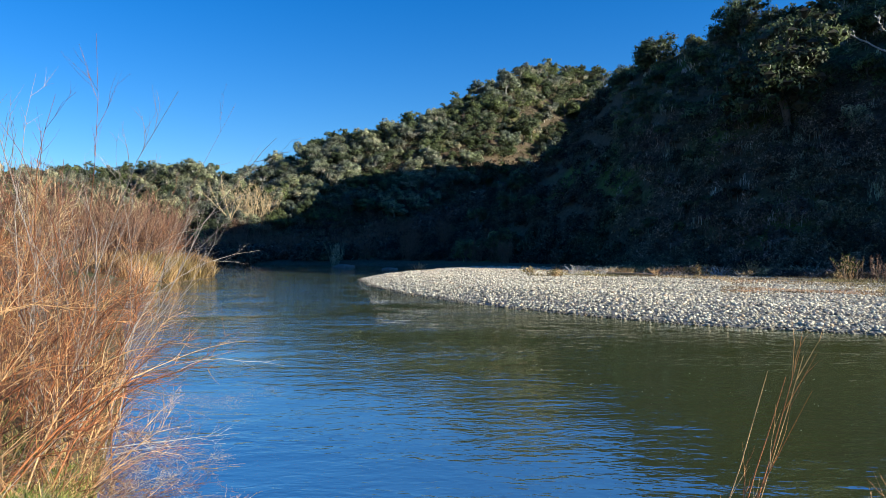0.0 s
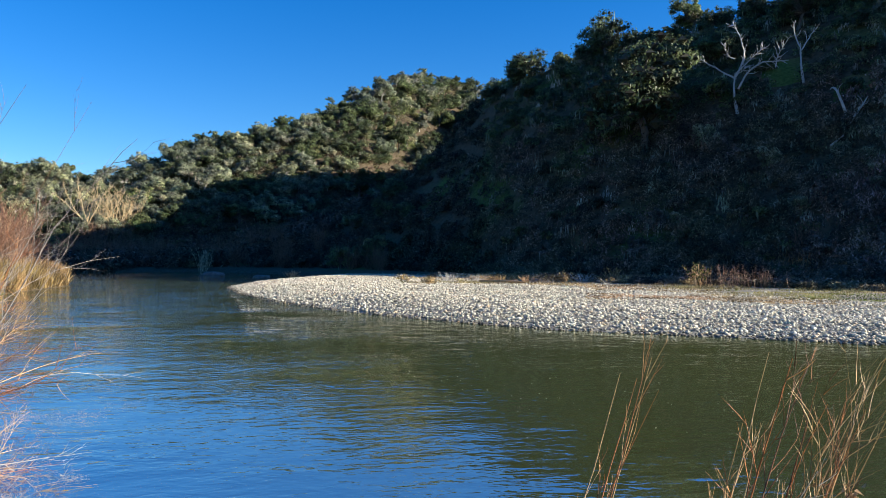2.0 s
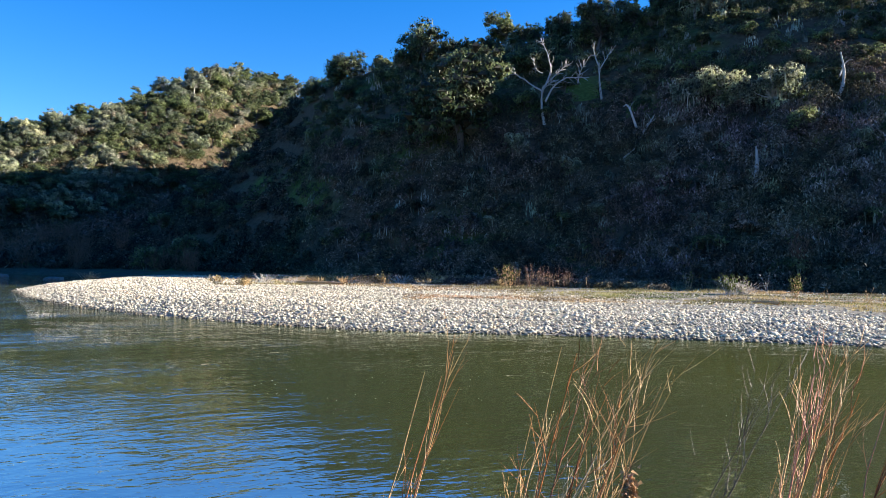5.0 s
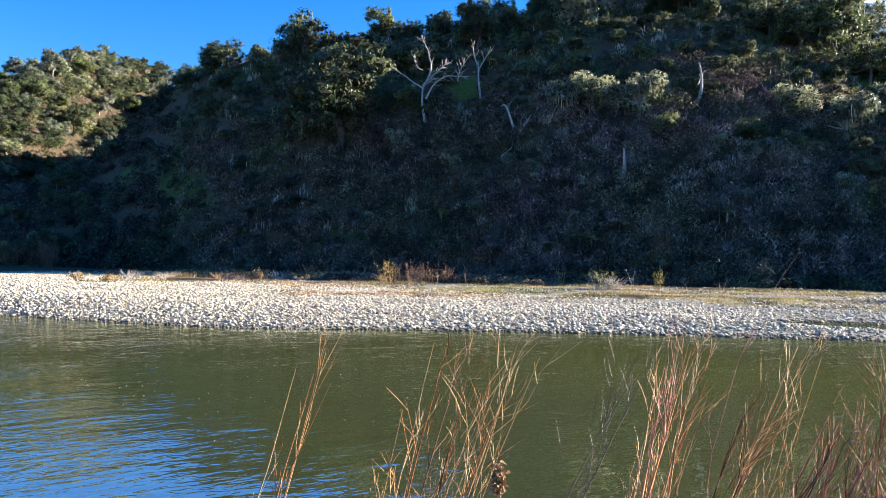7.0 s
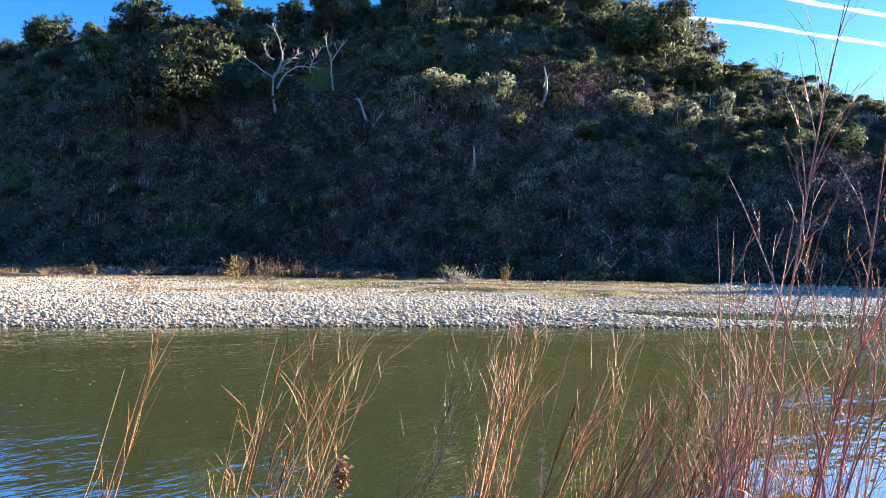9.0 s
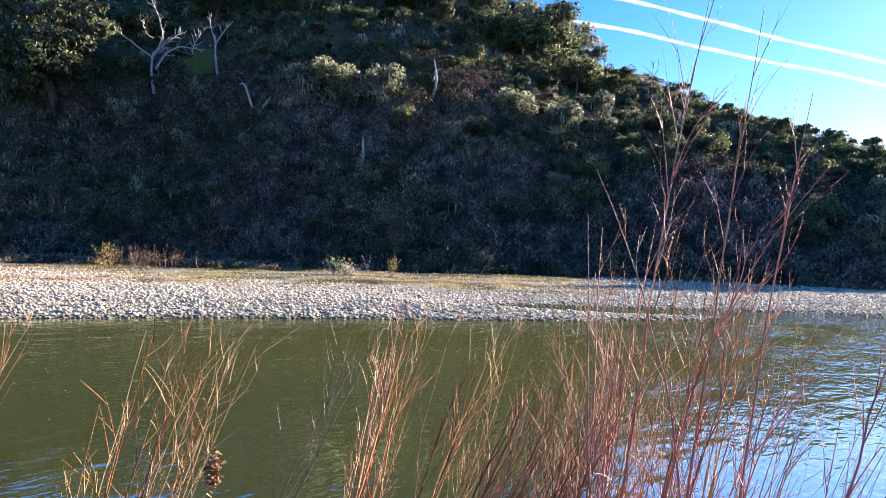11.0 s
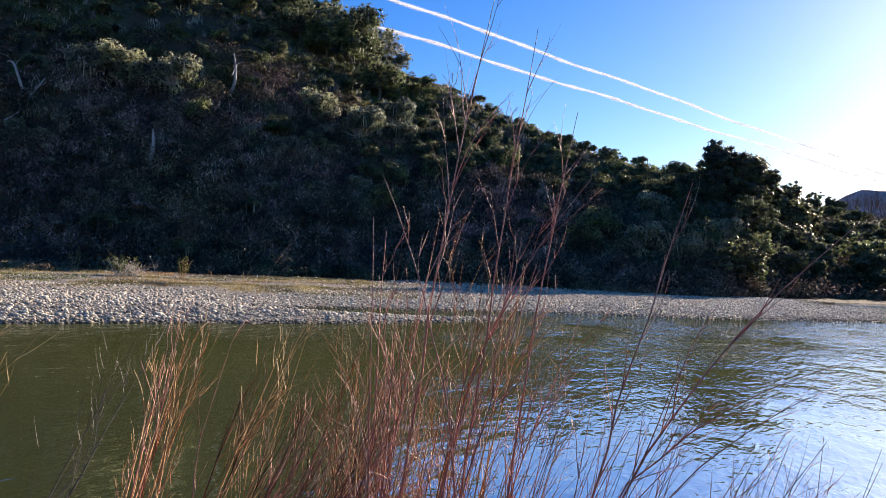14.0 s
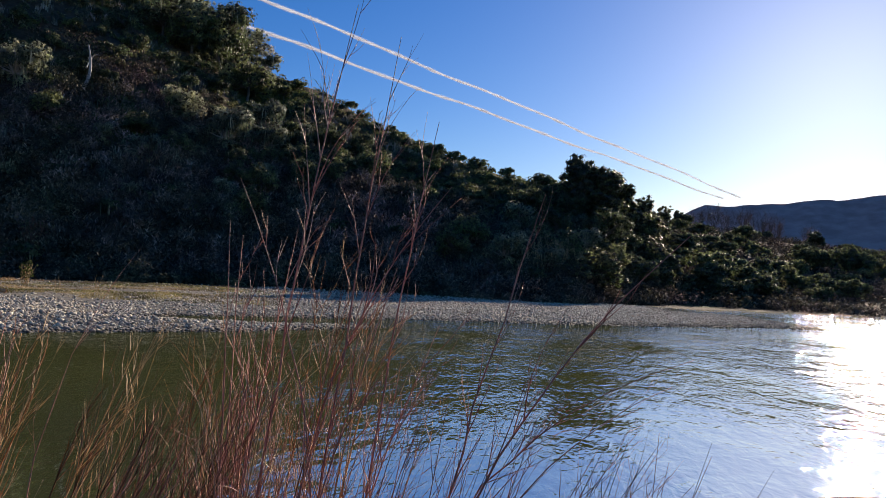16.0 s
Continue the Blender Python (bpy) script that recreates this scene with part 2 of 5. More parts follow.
M_BANK, nt, p = material("bank_earth_with_litter", 0.95, 0.1)
n2 = tex_noise(nt, coords(nt), 6.0, 7)
nt.links.new(ramp(nt, n2, [(0.3, (0.035, 0.028, 0.018)), (0.55, (0.095, 0.07, 0.038)), (0.75, (0.075, 0.085, 0.026))]), p.inputs["Base Color"])
bump(nt, p, n2, 0.8, 0.1)

# vapour: lets most of the light through, scatters the rest


def vapour(name, thin, thick):
    m = bpy.data.materials.new(name)
    m.use_nodes = True
    nt = m.node_tree
    nt.nodes.clear()
    tn = tex_noise(nt, coords(nt), 0.02, 5)
    tl = node(nt, "ShaderNodeBsdfTranslucent", Color=(0.95, 0.98, 1.0, 1))
    di = node(nt, "ShaderNodeBsdfDiffuse", Color=(0.95, 0.98, 1.0, 1))
    ad = nt.nodes.new("ShaderNodeMixShader")
    nt.links.new(tl.outputs[0], ad.inputs[1])
    nt.links.new(di.outputs[0], ad.inputs[2])
    cl = nt.nodes.new("ShaderNodeBsdfTransparent")
    mx = nt.nodes.new("ShaderNodeMixShader")
    nt.links.new(ramp(nt, tn, [(0.3, (thin,) * 3), (0.7, (thick,) * 3)]), mx.inputs[0])
    nt.links.new(cl.outputs[0], mx.inputs[1])
    nt.links.new(ad.outputs[0], mx.inputs[2])
    nt.links.new(mx.outputs[0], nt.nodes.new("ShaderNodeOutputMaterial").inputs[0])
    return m


M_TRAIL = vapour("contrail_vapour", 0.55, 0.95)
M_TRAIL_THIN = vapour("thin_contrail_vapour", 0.03, 0.2)

# ---- mesh helpers ----


def mesh(name, V, F, mat, smooth=False, mat_index=None):
    """A mesh of equal-sided faces from arrays."""
    V, F = np.asarray(V, float), np.asarray(F, int)
    me = bpy.data.meshes.new(name)
    k = F.shape[1]
    me.vertices.add(len(V))
    me.vertices.foreach_set("co", V.ravel())
    me.loops.add(F.size)
    me.loops.foreach_set("vertex_index", F.ravel().astype(np.int32))
    me.polygons.add(len(F))
    me.polygons.foreach_set("loop_start", np.arange(0, F.size, k, dtype=np.int32))
    for m in (mat if isinstance(mat, (list, tuple)) else [mat]):
        me.materials.append(m)
    if mat_index is not None:
        me.polygons.foreach_set("material_index", np.asarray(mat_index, dtype=np.int32))
    me.update(calc_edges=True)
    me.polygons.foreach_set("use_smooth", np.full(len(F), smooth))
    me.validate()
    return me


def part(name, me, parent=None, label=""):
    ob = new(name, me)
    ob.parent = parent
    return tagged(ob, label)


def tubes(P, rad, sides=4):
    """Round, tapering rods along m paths of n points each: P (m, n, 3), rad (m, n)."""
    P, rad = np.asarray(P, float), np.asarray(rad, float)
    m, n = P.shape[:2]
    T = np.gradient(P, axis=1)
    T /= np.linalg.norm(T, axis=2, keepdims=True) + 1e-9
    ref = np.where(np.abs(T[..., 2:3]) > 0.9, np.array([1.0, 0, 0]), np.array([0, 0, 1.0]))
    ref = np.repeat(ref[:, :1], n, axis=1)
    U = np.cross(T, ref)
    U /= np.linalg.norm(U, axis=2, keepdims=True) + 1e-9
    W = np.cross(T, U)
    a = np.arange(sides) * 2 * np.pi / sides
    ring = U[:, :, None] * np.cos(a)[None, None, :, None] + W[:, :, None] * np.sin(a)[None, None, :, None]
    V = (P[:, :, None] + ring * rad[:, :, None, None]).reshape(-1, 3)
    i = np.arange(m)[:, None, None] * n * sides + np.arange(n - 1)[None, :, None] * sides + np.arange(sides)[None, None, :]
    j = i - np.arange(sides)[None, None, :] + (np.arange(sides)[None, None, :] + 1) % sides
    F = np.stack([i, j, j + sides, i + sides], -1).reshape(-1, 4)
    return V, F


def join(parts):
    """Joins (V, F) pairs of equal-sided faces."""
    Vs, Fs, o = [], [], 0
    for V, F in parts:
        Vs.append(V), Fs.append(F + o)
        o += len(V)
    return np.concatenate(Vs), np.concatenate(Fs)


def leaves(C, size, r, up=0.3, long=1.6, normal=None, stand=0.0):
    """One leaf or leaf cluster, a pointed blade, at each of the points C."""
    n = len(C)
    N = r.normal(size=(n, 3))
    if normal is not None:
        N = N * 0.6 + normal
    N[:, 2] += up
    N /= np.linalg.norm(N, axis=1, keepdims=True) + 1e-9
    A = np.cross(N, r.normal(size=(n, 3)))
    A /= np.linalg.norm(A, axis=1, keepdims=True) + 1e-9
    if stand:
        A = A * (1 - stand) + np.array([0, 0, stand]) * np.where(r.uniform(size=(n, 1)) < 0.7, 1, -1)
        A /= np.linalg.norm(A, axis=1, keepdims=True) + 1e-9
    B = np.cross(N, A)
    B /= np.linalg.norm(B, axis=1, keepdims=True) + 1e-9
    s = (size * r.uniform(0.6, 1.4, n))[:, None]
    V = np.stack([C - A * s * long * 0.5 - B * s * 0.45, C + A * s * long * 0.5, C - A * s * long * 0.35 + B * s * 0.6], 1).reshape(-1, 3)
    return V, np.arange(3 * n).reshape(n, 3)


def bent(base, tip, n, r, wob=0.03, sag=0.0):
    """Paths from base to tip (m, 3) with a smooth bow, a little crook and some sag."""
    base, tip = np.asarray(base, float), np.asarray(tip, float)
    m = len(base)
    s = np.linspace(0, 1, n)[None, :, None]
    L = np.linalg.norm(tip - base, axis=1)[:, None, None]
    bow = r.normal(size=(m, 1, 3)) * wob * L * np.sin(np.pi * s) + r.normal(size=(m, n, 3)) * wob * 0.22 * L * (s * (1.2 - s))
    P = base[:, None] + (tip - base)[:, None] * s + bow
    P[:, :, 2] += (sag * L * np.sin(np.pi * s))[:, :, 0]
    return P


def branch_off(P, per, length, r, ahead=0.8, spread=0.6, lo=0.25, hi=0.95, n=5, wob=0.05, up=0.15):
    """Side shoots from the paths P: each starts on its stem and runs ahead and aside."""
    m, k = P.shape[:2]
    which = np.repeat(np.arange(m), per)
    s = r.uniform(lo, hi, len(which)) * (k - 1)
    i = np.minimum(s.astype(int), k - 2)
    fr = (s - i)[:, None]
    a, b = P[which, i], P[which, i + 1]
    base = a + (b - a) * fr
    T = (b - a) / (np.linalg.norm(b - a, axis=1, keepdims=True) + 1e-9)
    side = r.normal(size=(len(which), 3))
    side -= T * np.sum(side * T, 1, keepdims=True)
    side /= np.linalg.norm(side, axis=1, keepdims=True) + 1e-9
    D = T * ahead + side * spread
    D[:, 2] += up
    D /= np.linalg.norm(D, axis=1, keepdims=True)
    L = length * r.uniform(0.45, 1.3, len(which)) * (1.15 - 0.6 * s / (k - 1))
    return bent(base, base + D * L[:, None], n, r, wob), s / (k - 1), which


def taper(m, n, r0, r1):
    s = np.linspace(0, 1, n)[None]
    return np.asarray(r0).reshape(-1, 1) * (1 - s) + np.asarray(r1).reshape(-1, 1) * s + np.zeros((m, n))


# ---- the lie of the land ----
EYE = 3.2
NEAR_BANK = [(-110, 150), (-62, 150), (-48, 147), (-42, 108), (-31, 92), (-26.5, 84), (-26, 76), (-26, 66), (-20, 45), (-7.5, 17), (-4.3, 8.5), (0, 7), (5, 5.6), (9, 1), (13, -6), (30, -35), (60, -65), (100, -110)]
FAR_BANK = [(150, -110), (125, -60), (108, -42), (102.5, -34), (97.7, -24.6), (91.6, -13), (86, -7), (80, -7.4), (79.4, -13.6), (71.5, -15.4), (62, -17.5), (60, -12.4), (57, -8.6), (53, -4.4), (48, 2.8), (43, 11.5), (39.5, 16),
            (35, 21.5), (32.0, 22.0), (34, 16.2), (38, 11.0), (35, 11.6), (29, 15.6), (25.5, 19), (22.5, 21.7), (16, 26.9), (9.7, 31), (5.8, 35.8),
            (0.5, 43.9), (-3.3, 52.6), (-6.9, 63.6), (-9.6, 78), (-8, 85), (-4, 98), (-3, 118), (-8, 135), (-20, 147), (-33, 151), (-62, 165), (-110, 172)]
RIVER = np.array(NEAR_BANK + FAR_BANK, float)


def seg_dist(x, y, pts, closed=False):
    q = np.array(pts, float)
    a, b = (q, np.roll(q, -1, 0)) if closed else (q[:-1], q[1:])
    best = np.full(x.shape, 1e9)
    for (ax, ay), (bx, by) in zip(a, b):
        dx, dy = bx - ax, by - ay
        t = np.clip(((x - ax) * dx + (y - ay) * dy) / (dx * dx + dy * dy), 0, 1)
        best = np.minimum(best, np.hypot(x - ax - t * dx, y - ay - t * dy))
    return best


def in_river(x, y):
    inside = np.zeros(x.shape, bool)
    q = RIVER
    for (ax, ay), (bx, by) in zip(q, np.roll(q, -1, 0)):
        c = (ay > y) != (by > y)
        with np.errstate(divide="ignore", invalid="ignore"):
            inside ^= c & (x < (bx - ax) * (y - ay) / (by - ay + 1e-12) + ax)
    return inside


# by bearing (degrees clockwise from +y): the hill's toe, its crest, and the crest's height in degrees above the eye
HILL = np.array([(-180, 240, 420, 3.0), (-60, 240, 420, 3.5), (-30, 232, 310, 4.8), (-24, 226, 300, 5.2), (-20, 220, 295, 5.6), (-16.5, 215, 292, 5.0), (-13, 214, 292, 6.2), (-10, 214, 295, 7.6), (-6.7, 216, 300, 8.3),
                 (-3.8, 219, 308, 9.2), (-1, 225, 320, 10.0), (3, 245, 350, 11.9), (5, 260, 370, 13.1), (9, 285, 400, 13.2), (11, 300, 418, 12.8), (11.8, 305, 420, 12.0),
                 (12.6, 106, 176, 13.0), (16, 95, 154, 14.0), (20, 88, 144, 15.2), (24, 84, 138, 16.2), (27, 83, 136, 16.6), (30, 82, 135, 16.6), (36, 80, 138, 17.0), (42, 78, 143, 17.6), (50, 76, 149, 17.6),
                 (55, 76, 156, 17.0), (60, 77, 158, 16.4), (62, 78, 156, 15.3), (63.7, 78, 153, 14.2), (66.3, 79, 149, 13.6), (69, 79, 145, 12.5), (72, 79, 141, 11.2), (76, 78, 137, 9.7), (79, 77, 134, 8.9), (82, 77, 131, 7.8), (85, 78, 129, 7.2),
                 (88.5, 80, 128, 6.8), (91, 90, 142, 6.0), (94, 100, 190, 4.5), (97, 106, 230, 4.1), (101, 110, 255, 3.6), (105, 112, 265, 3.0), (108, 113, 270, 2.8), (120, 130, 350, 2.8), (180, 220, 420, 3.0)], float)

def lumps(x, y, size, seed=0.0):
    """Cheap smooth unevenness."""
    u, v = x / size + seed, y / size - seed * 1.7
    return (np.sin(u * 1.7 + 1.3 * np.sin(v * 1.1)) + np.sin(v * 2.1 + 1.7 * np.sin(u * 0.9)) + 0.6 * np.sin(u * 4.3 + v * 3.7) + 0.5 * np.sin(v * 5.1 - u * 3.1)) / 3.1


# open grassy places on the slopes: bearings, and how far up the slope
MEADOWS = [(-17.5, -12.8, 0.86, 1.1), (7.2, 8.8, 0.66, 0.70), (32.6, 35.4, 0.50, 0.58), (36.8, 39.6, 0.40, 0.46), (97.0, 98.8, 0.84, 0.96), (105.6, 110.5, 0.8, 1.1)]


def in_meadow(az, s):
    open_ground = np.zeros(np.shape(az), bool)
    for a, b, lo, hi in MEADOWS:
        u, v = (az - 0.5 * (a + b)) / (0.5 * (b - a)), (s - 0.5 * (lo + hi)) / (0.5 * (hi - lo))
        open_ground |= u * u + v * v < 1 + 0.7 * lumps(az * 2.3, s * 60, 1.0, a)
    return open_ground


# the near hill's spur, that runs down to the far bank in front of the knoll
SPUR = np.array([(-7, 160, 176, 0.0), (-3, 148, 176, 1.4), (1, 138, 177, 3.0), (4, 128, 177, 4.6), (8, 118, 177, 7.6), (11, 110, 177, 10.6), (12.6, 106, 176, 12.4)], float)


def hill_at(x, y):
    az = np.degrees(np.arctan2(x, y))
    r = np.hypot(x, y)
    toe, top, el = (np.interp(az, HILL[:, 0], HILL[:, k]) for k in (1, 2, 3))
    return az, r, toe, top, el


def ground_z(x, y):
    x, y = np.asarray(x, float), np.asarray(y, float)
    dn, df = seg_dist(x, y, NEAR_BANK), seg_dist(x, y, FAR_BANK)
    wet = in_river(x, y)
    near = dn < df
    d = np.minimum(dn, df)
    bank = 1.55 * (1 - np.exp(-d / 2.2)) + 0.10 * lumps(x, y, 1.5)*np.clip(d,0,1)
    crown = np.interp(np.degrees(np.arctan2(x, y)), [-10, 4, 15, 30, 62, 84, 94], [0.95, 0.9, 0.66, 0.52, 0.5, 0.36, 0.15])
    bar = crown * (1 - np.exp(-(d / 3.4) ** 1.25)) + 0.07 * lumps(x, y, 5.0) * np.clip(d / 4, 0, 1)
    z = np.where(near, bank, bar)
    z = np.where(wet, -1.2 * (1 - np.exp(-d / 2.0)), z)
    az, r, toe, top, el = hill_at(x, y)
    s = np.clip((r - toe) / (top - toe), 0, 1)
    zr = EYE + top * np.tan(np.radians(el))
    round_top = np.interp(az, [20, 30, 42, 54, 61, 82, 90], [0.07, 0.1, 0.16, 0.12, 0.0, 0.0, 0.07])
    prof = s + round_top * np.sin(np.pi * s ** 1.5)
    over = np.clip(r - top, 0, None)
    lift = np.interp(az, [10, 13, 28, 36, 57, 63], [-0.26, 0.0, 0.0, 0.24, 0.24, -0.26])      # the hill climbs on behind its brow
    hill = (zr - 1.4) * prof + np.where(over < 95, lift * over, lift * 95 - 0.3 * (over - 95)).clip(-0.7 * zr) + 1.1 * lumps(x, y, 17.0, 3.0) * np.clip(s * 4, 0, 1) + 0.5 * lumps(x, y, 5.0, 9.0) * np.clip(s * 4, 0, 1)
    hill = np.where(r > toe, hill, 0)
    toe2, top2, el2 = (np.interp(az, SPUR[:, 0], SPUR[:, k]) for k in (1, 2, 3))
    s2 = np.clip((r - toe2) / (top2 - toe2), 0, 1)
    over2 = np.clip(r - top2, 0, None)
    spur = (EYE + top2 * np.tan(np.radians(el2)) - 1.4) * (0.75 * s2 + 0.25 * (1 - (1 - s2) ** 1.8)) - 0.4 * over2 + 0.7 * lumps(x, y, 9.0, 5.0) * np.clip(s2 * 4, 0, 1)
    spur = np.where((az > -7) & (az < 12.6) & (r > toe2), spur, 0)
    hill = np.maximum(hill, spur)
    far = np.clip((r - 1400) / 420, 0, 1)
    ridge = (178 * far - 0.5 * np.clip(r - 1820, 0, 300)) * (1 + 0.06 * lumps(az, r * 0, 3.0, 2.0)) * np.clip((az - 85) / 12, 0, 1) * np.interp(az, [95, 101, 105.5, 107.5, 112], [0.98, 1.04, 1.05, 1.13, 1.16])
    return np.where(wet, z, z + hill) + ridge


def at(az, r, sink=0.0):
    x, y = r * math.sin(radians(az)), r * math.cos(radians(az))
    return Vector((x, y, float(ground_z(np.array([x]), np.array([y]))[0]) - sink))


# one sheet of ground, finer near the eye, out to the horizon
AZ = np.concatenate([np.arange(-180, -40, 4.0), np.arange(-40, 125, 0.5), np.arange(125, 180, 5.0)])
RR = np.concatenate([[0.01], np.arange(0.5, 10, 0.7), np.arange(10, 26, 1.0), np.arange(26, 60, 0.5), np.arange(60, 130, 1.5), np.geomspace(130, 450, 60), np.geomspace(480, 1320, 14), [1400, 1500, 1600, 1700, 1805, 1816, 1820, 1824, 1835, 1960, 2120, 2400, 3200]])
ga, gr = np.meshgrid(np.radians(AZ), RR, indexing="ij")
gx, gy = gr * np.sin(ga) - 0.35, gr * np.cos(ga) - 0.5
gz = ground_z(gx, gy)
V = np.stack([gx, gy, gz], -1).reshape(-1, 3)
na, nr = len(AZ), len(RR)
i = (np.arange(na)[:, None] * nr + np.arange(nr - 1)[None]).reshape(-1)
i2 = ((np.arange(na)[:, None] + 1) % na * nr + np.arange(nr - 1)[None]).reshape(-1)
F = np.stack([i, i + 1, i2 + 1, i2], 1)
cx, cy = V[F].mean(1)[:, 0], V[F].mean(1)[:, 1]
caz, cr, ctoe, _, _ = hill_at(cx, cy)
dn, df = seg_dist(cx, cy, NEAR_BANK), seg_dist(cx, cy, FAR_BANK)
mi = np.where((df < dn) & (cr < np.interp(caz, [-7, 3, 12, 30, 45, 60, 75, 90], [90, 96, 90, 78, 68, 62, 62, 88])) & (caz > -7) & (caz < 106), 1, np.where((dn < df) & (cr < 60), 2, 0))
ctop = hill_at(cx, cy)[3]
mi = np.where(in_meadow(caz, (cr - ctoe) / (ctop - ctoe)) & (cr < 400), 4, mi)
mi = np.where(cr > 700, 3, mi)
ground = tagged(new("ground", mesh("ground", V, F, [M_GROUND, M_BAR, M_BANK, M_RIDGE, M_MEADOW], True, mi)), "riverside ground rising into brushy winter hills", "ground", kind="structure")

# the river
wa = np.concatenate([np.arange(-60, 140, 1.0)])
wr = np.concatenate([np.arange(4, 60, 2.0), np.geomspace(60, 260, 30)])
ga, gr = np.meshgrid(np.radians(wa), wr, indexing="ij")
V = np.stack([gr * np.sin(ga), gr * np.cos(ga), np.zeros_like(ga)], -1).reshape(-1, 3)
nr = len(wr)
i = (np.arange(len(wa) - 1)[:, None] * nr + np.arange(nr - 1)[None]).reshape(-1)
F = np.stack([i, i + 1, i + nr + 1, i + nr], 1)
keep = ~np.all(ground_z(V[:, 0], V[:, 1])[F] > 0.3, 1)
water = tagged(new("water", mesh("water", V, F[keep], M_WATER, True)), "rippled olive-green river reflecting blue sky and hill", "river", kind="structure")

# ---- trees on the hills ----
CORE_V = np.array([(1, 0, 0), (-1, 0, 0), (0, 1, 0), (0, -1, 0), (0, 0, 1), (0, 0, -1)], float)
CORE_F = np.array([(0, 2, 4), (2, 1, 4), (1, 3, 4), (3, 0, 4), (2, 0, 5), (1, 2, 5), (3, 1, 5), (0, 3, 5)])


def oak(name, seed, h, rad, clumps, per, leaf, mat, trunk_mat=M_BARK, drip=0, flat=0.62, spread=1.0, core=0.5):
    """An oak: a trunk that forks into limbs, and a crown of leaf clusters in uneven clumps."""
    r = np.random.default_rng(seed)
    ob = new(name)
    fork = np.array([r.normal() * 0.3, r.normal() * 0.3, h * 0.30])
    P = bent(np.array([[0, 0, -0.8]]), fork[None], 6, r, 0.05)
    part("trunk", mesh("trunk", *tubes(P, taper(1, 6, 0.05 * h * 0.75, 0.03 * h * 0.75), 7), trunk_mat, True), ob)
    lobes = max(9, clumps // 13)
    D = r.normal(size=(lobes, 3))
    D[:, 2] = np.abs(D[:, 2]) * 1.0 - 0.42
    D /= np.linalg.norm(D, axis=1, keepdims=True)
    LC = D * r.uniform(0.32, 0.74, (lobes, 1)) * np.array([rad * spread, rad * spread, h * flat]) + np.array([0, 0, h * 0.39])
    LR = rad * r.uniform(0.22, 0.42, lobes)
    which = r.choice(lobes, clumps, p=LR ** 2 / np.sum(LR ** 2))
    E = r.normal(size=(clumps, 3))
    E[:, 2] = np.abs(E[:, 2]) * 1.1 - 0.55
    E /= np.linalg.norm(E, axis=1, keepdims=True)
    C = LC[which] + E * (LR[which] * r.uniform(0.55, 1.18, clumps))[:, None] * np.array([1, 1, 0.85])
    half = clumps // 4
    limbs = bent(np.repeat(fork[None], half, 0), C[:half], 5, r, 0.08, 0.06)
    V, F = tubes(limbs, taper(half, 5, 0.016 * h * r.uniform(0.5, 1.2, half), 0.02), 3)
    part("limb_mass", mesh("limb_mass", V, F, trunk_mat, True), ob)["kind"] = "stuff"
    cs = rad * r.uniform(0.06, 0.14, clumps)
    idx = np.repeat(np.arange(clumps), per)
    O = r.normal(size=(len(idx), 3))
    O /= np.linalg.norm(O, axis=1, keepdims=True)
    O *= r.uniform(0.55, 1.3, (len(idx), 1))
    pts = C[idx] + O * cs[idx][:, None] * np.array([1.2, 1.2, 0.8])
    V, F = leaves(pts, leaf, r, 0.25, 1.5, O * 0.6 + E[idx] * 0.9)
    # an added dark lump fills each clump and stands in for its inner shade
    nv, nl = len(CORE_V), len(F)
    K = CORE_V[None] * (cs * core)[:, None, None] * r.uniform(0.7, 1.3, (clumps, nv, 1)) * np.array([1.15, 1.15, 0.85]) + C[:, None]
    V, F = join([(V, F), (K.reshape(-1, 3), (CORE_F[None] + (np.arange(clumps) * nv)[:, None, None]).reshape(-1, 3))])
    part("crown", mesh("crown", V, F, [mat, M_CROWN_SHADE], mat_index=np.where(np.arange(len(F)) < nl, 0, 1)), ob)
    if drip:
        k = r.integers(0, len(pts), drip)
        b = pts[k]
        L = r.uniform(0.3, 1.7, drip)
        w = r.uniform(0.02, 0.07, drip)[:, None] * np.array([[1.0, 0, 0]]) + r.normal(size=(drip, 3)) * 0.03
        t = b - np.stack([r.normal(size=drip) * 0.1, r.normal(size=drip) * 0.1, L], 1)
        V = np.stack([b - w, b + w, t + w * 0.4, t - w * 0.4], 1).reshape(-1, 3)
        part("lichen", mesh("lichen", V, np.arange(4 * drip).reshape(drip, 4), M_LICHEN), ob, "pale strands of hanging lichen")["kind"] = "stuff"
    return ob


def put(ob, x, y, turn, size, sink=0.2, tall=1.0):
    z = float(ground_z(np.array([x]), np.array([y]))[0]) - sink
    c = copy_thing(ob, pose(x, y, z, 0, 0, turn) @ Matrix.Diagonal((size, size, size * tall, 1)))
    return c


def drop(ob):
    for o in (*ob.children_recursive, ob):
        bpy.data.objects.remove(o)


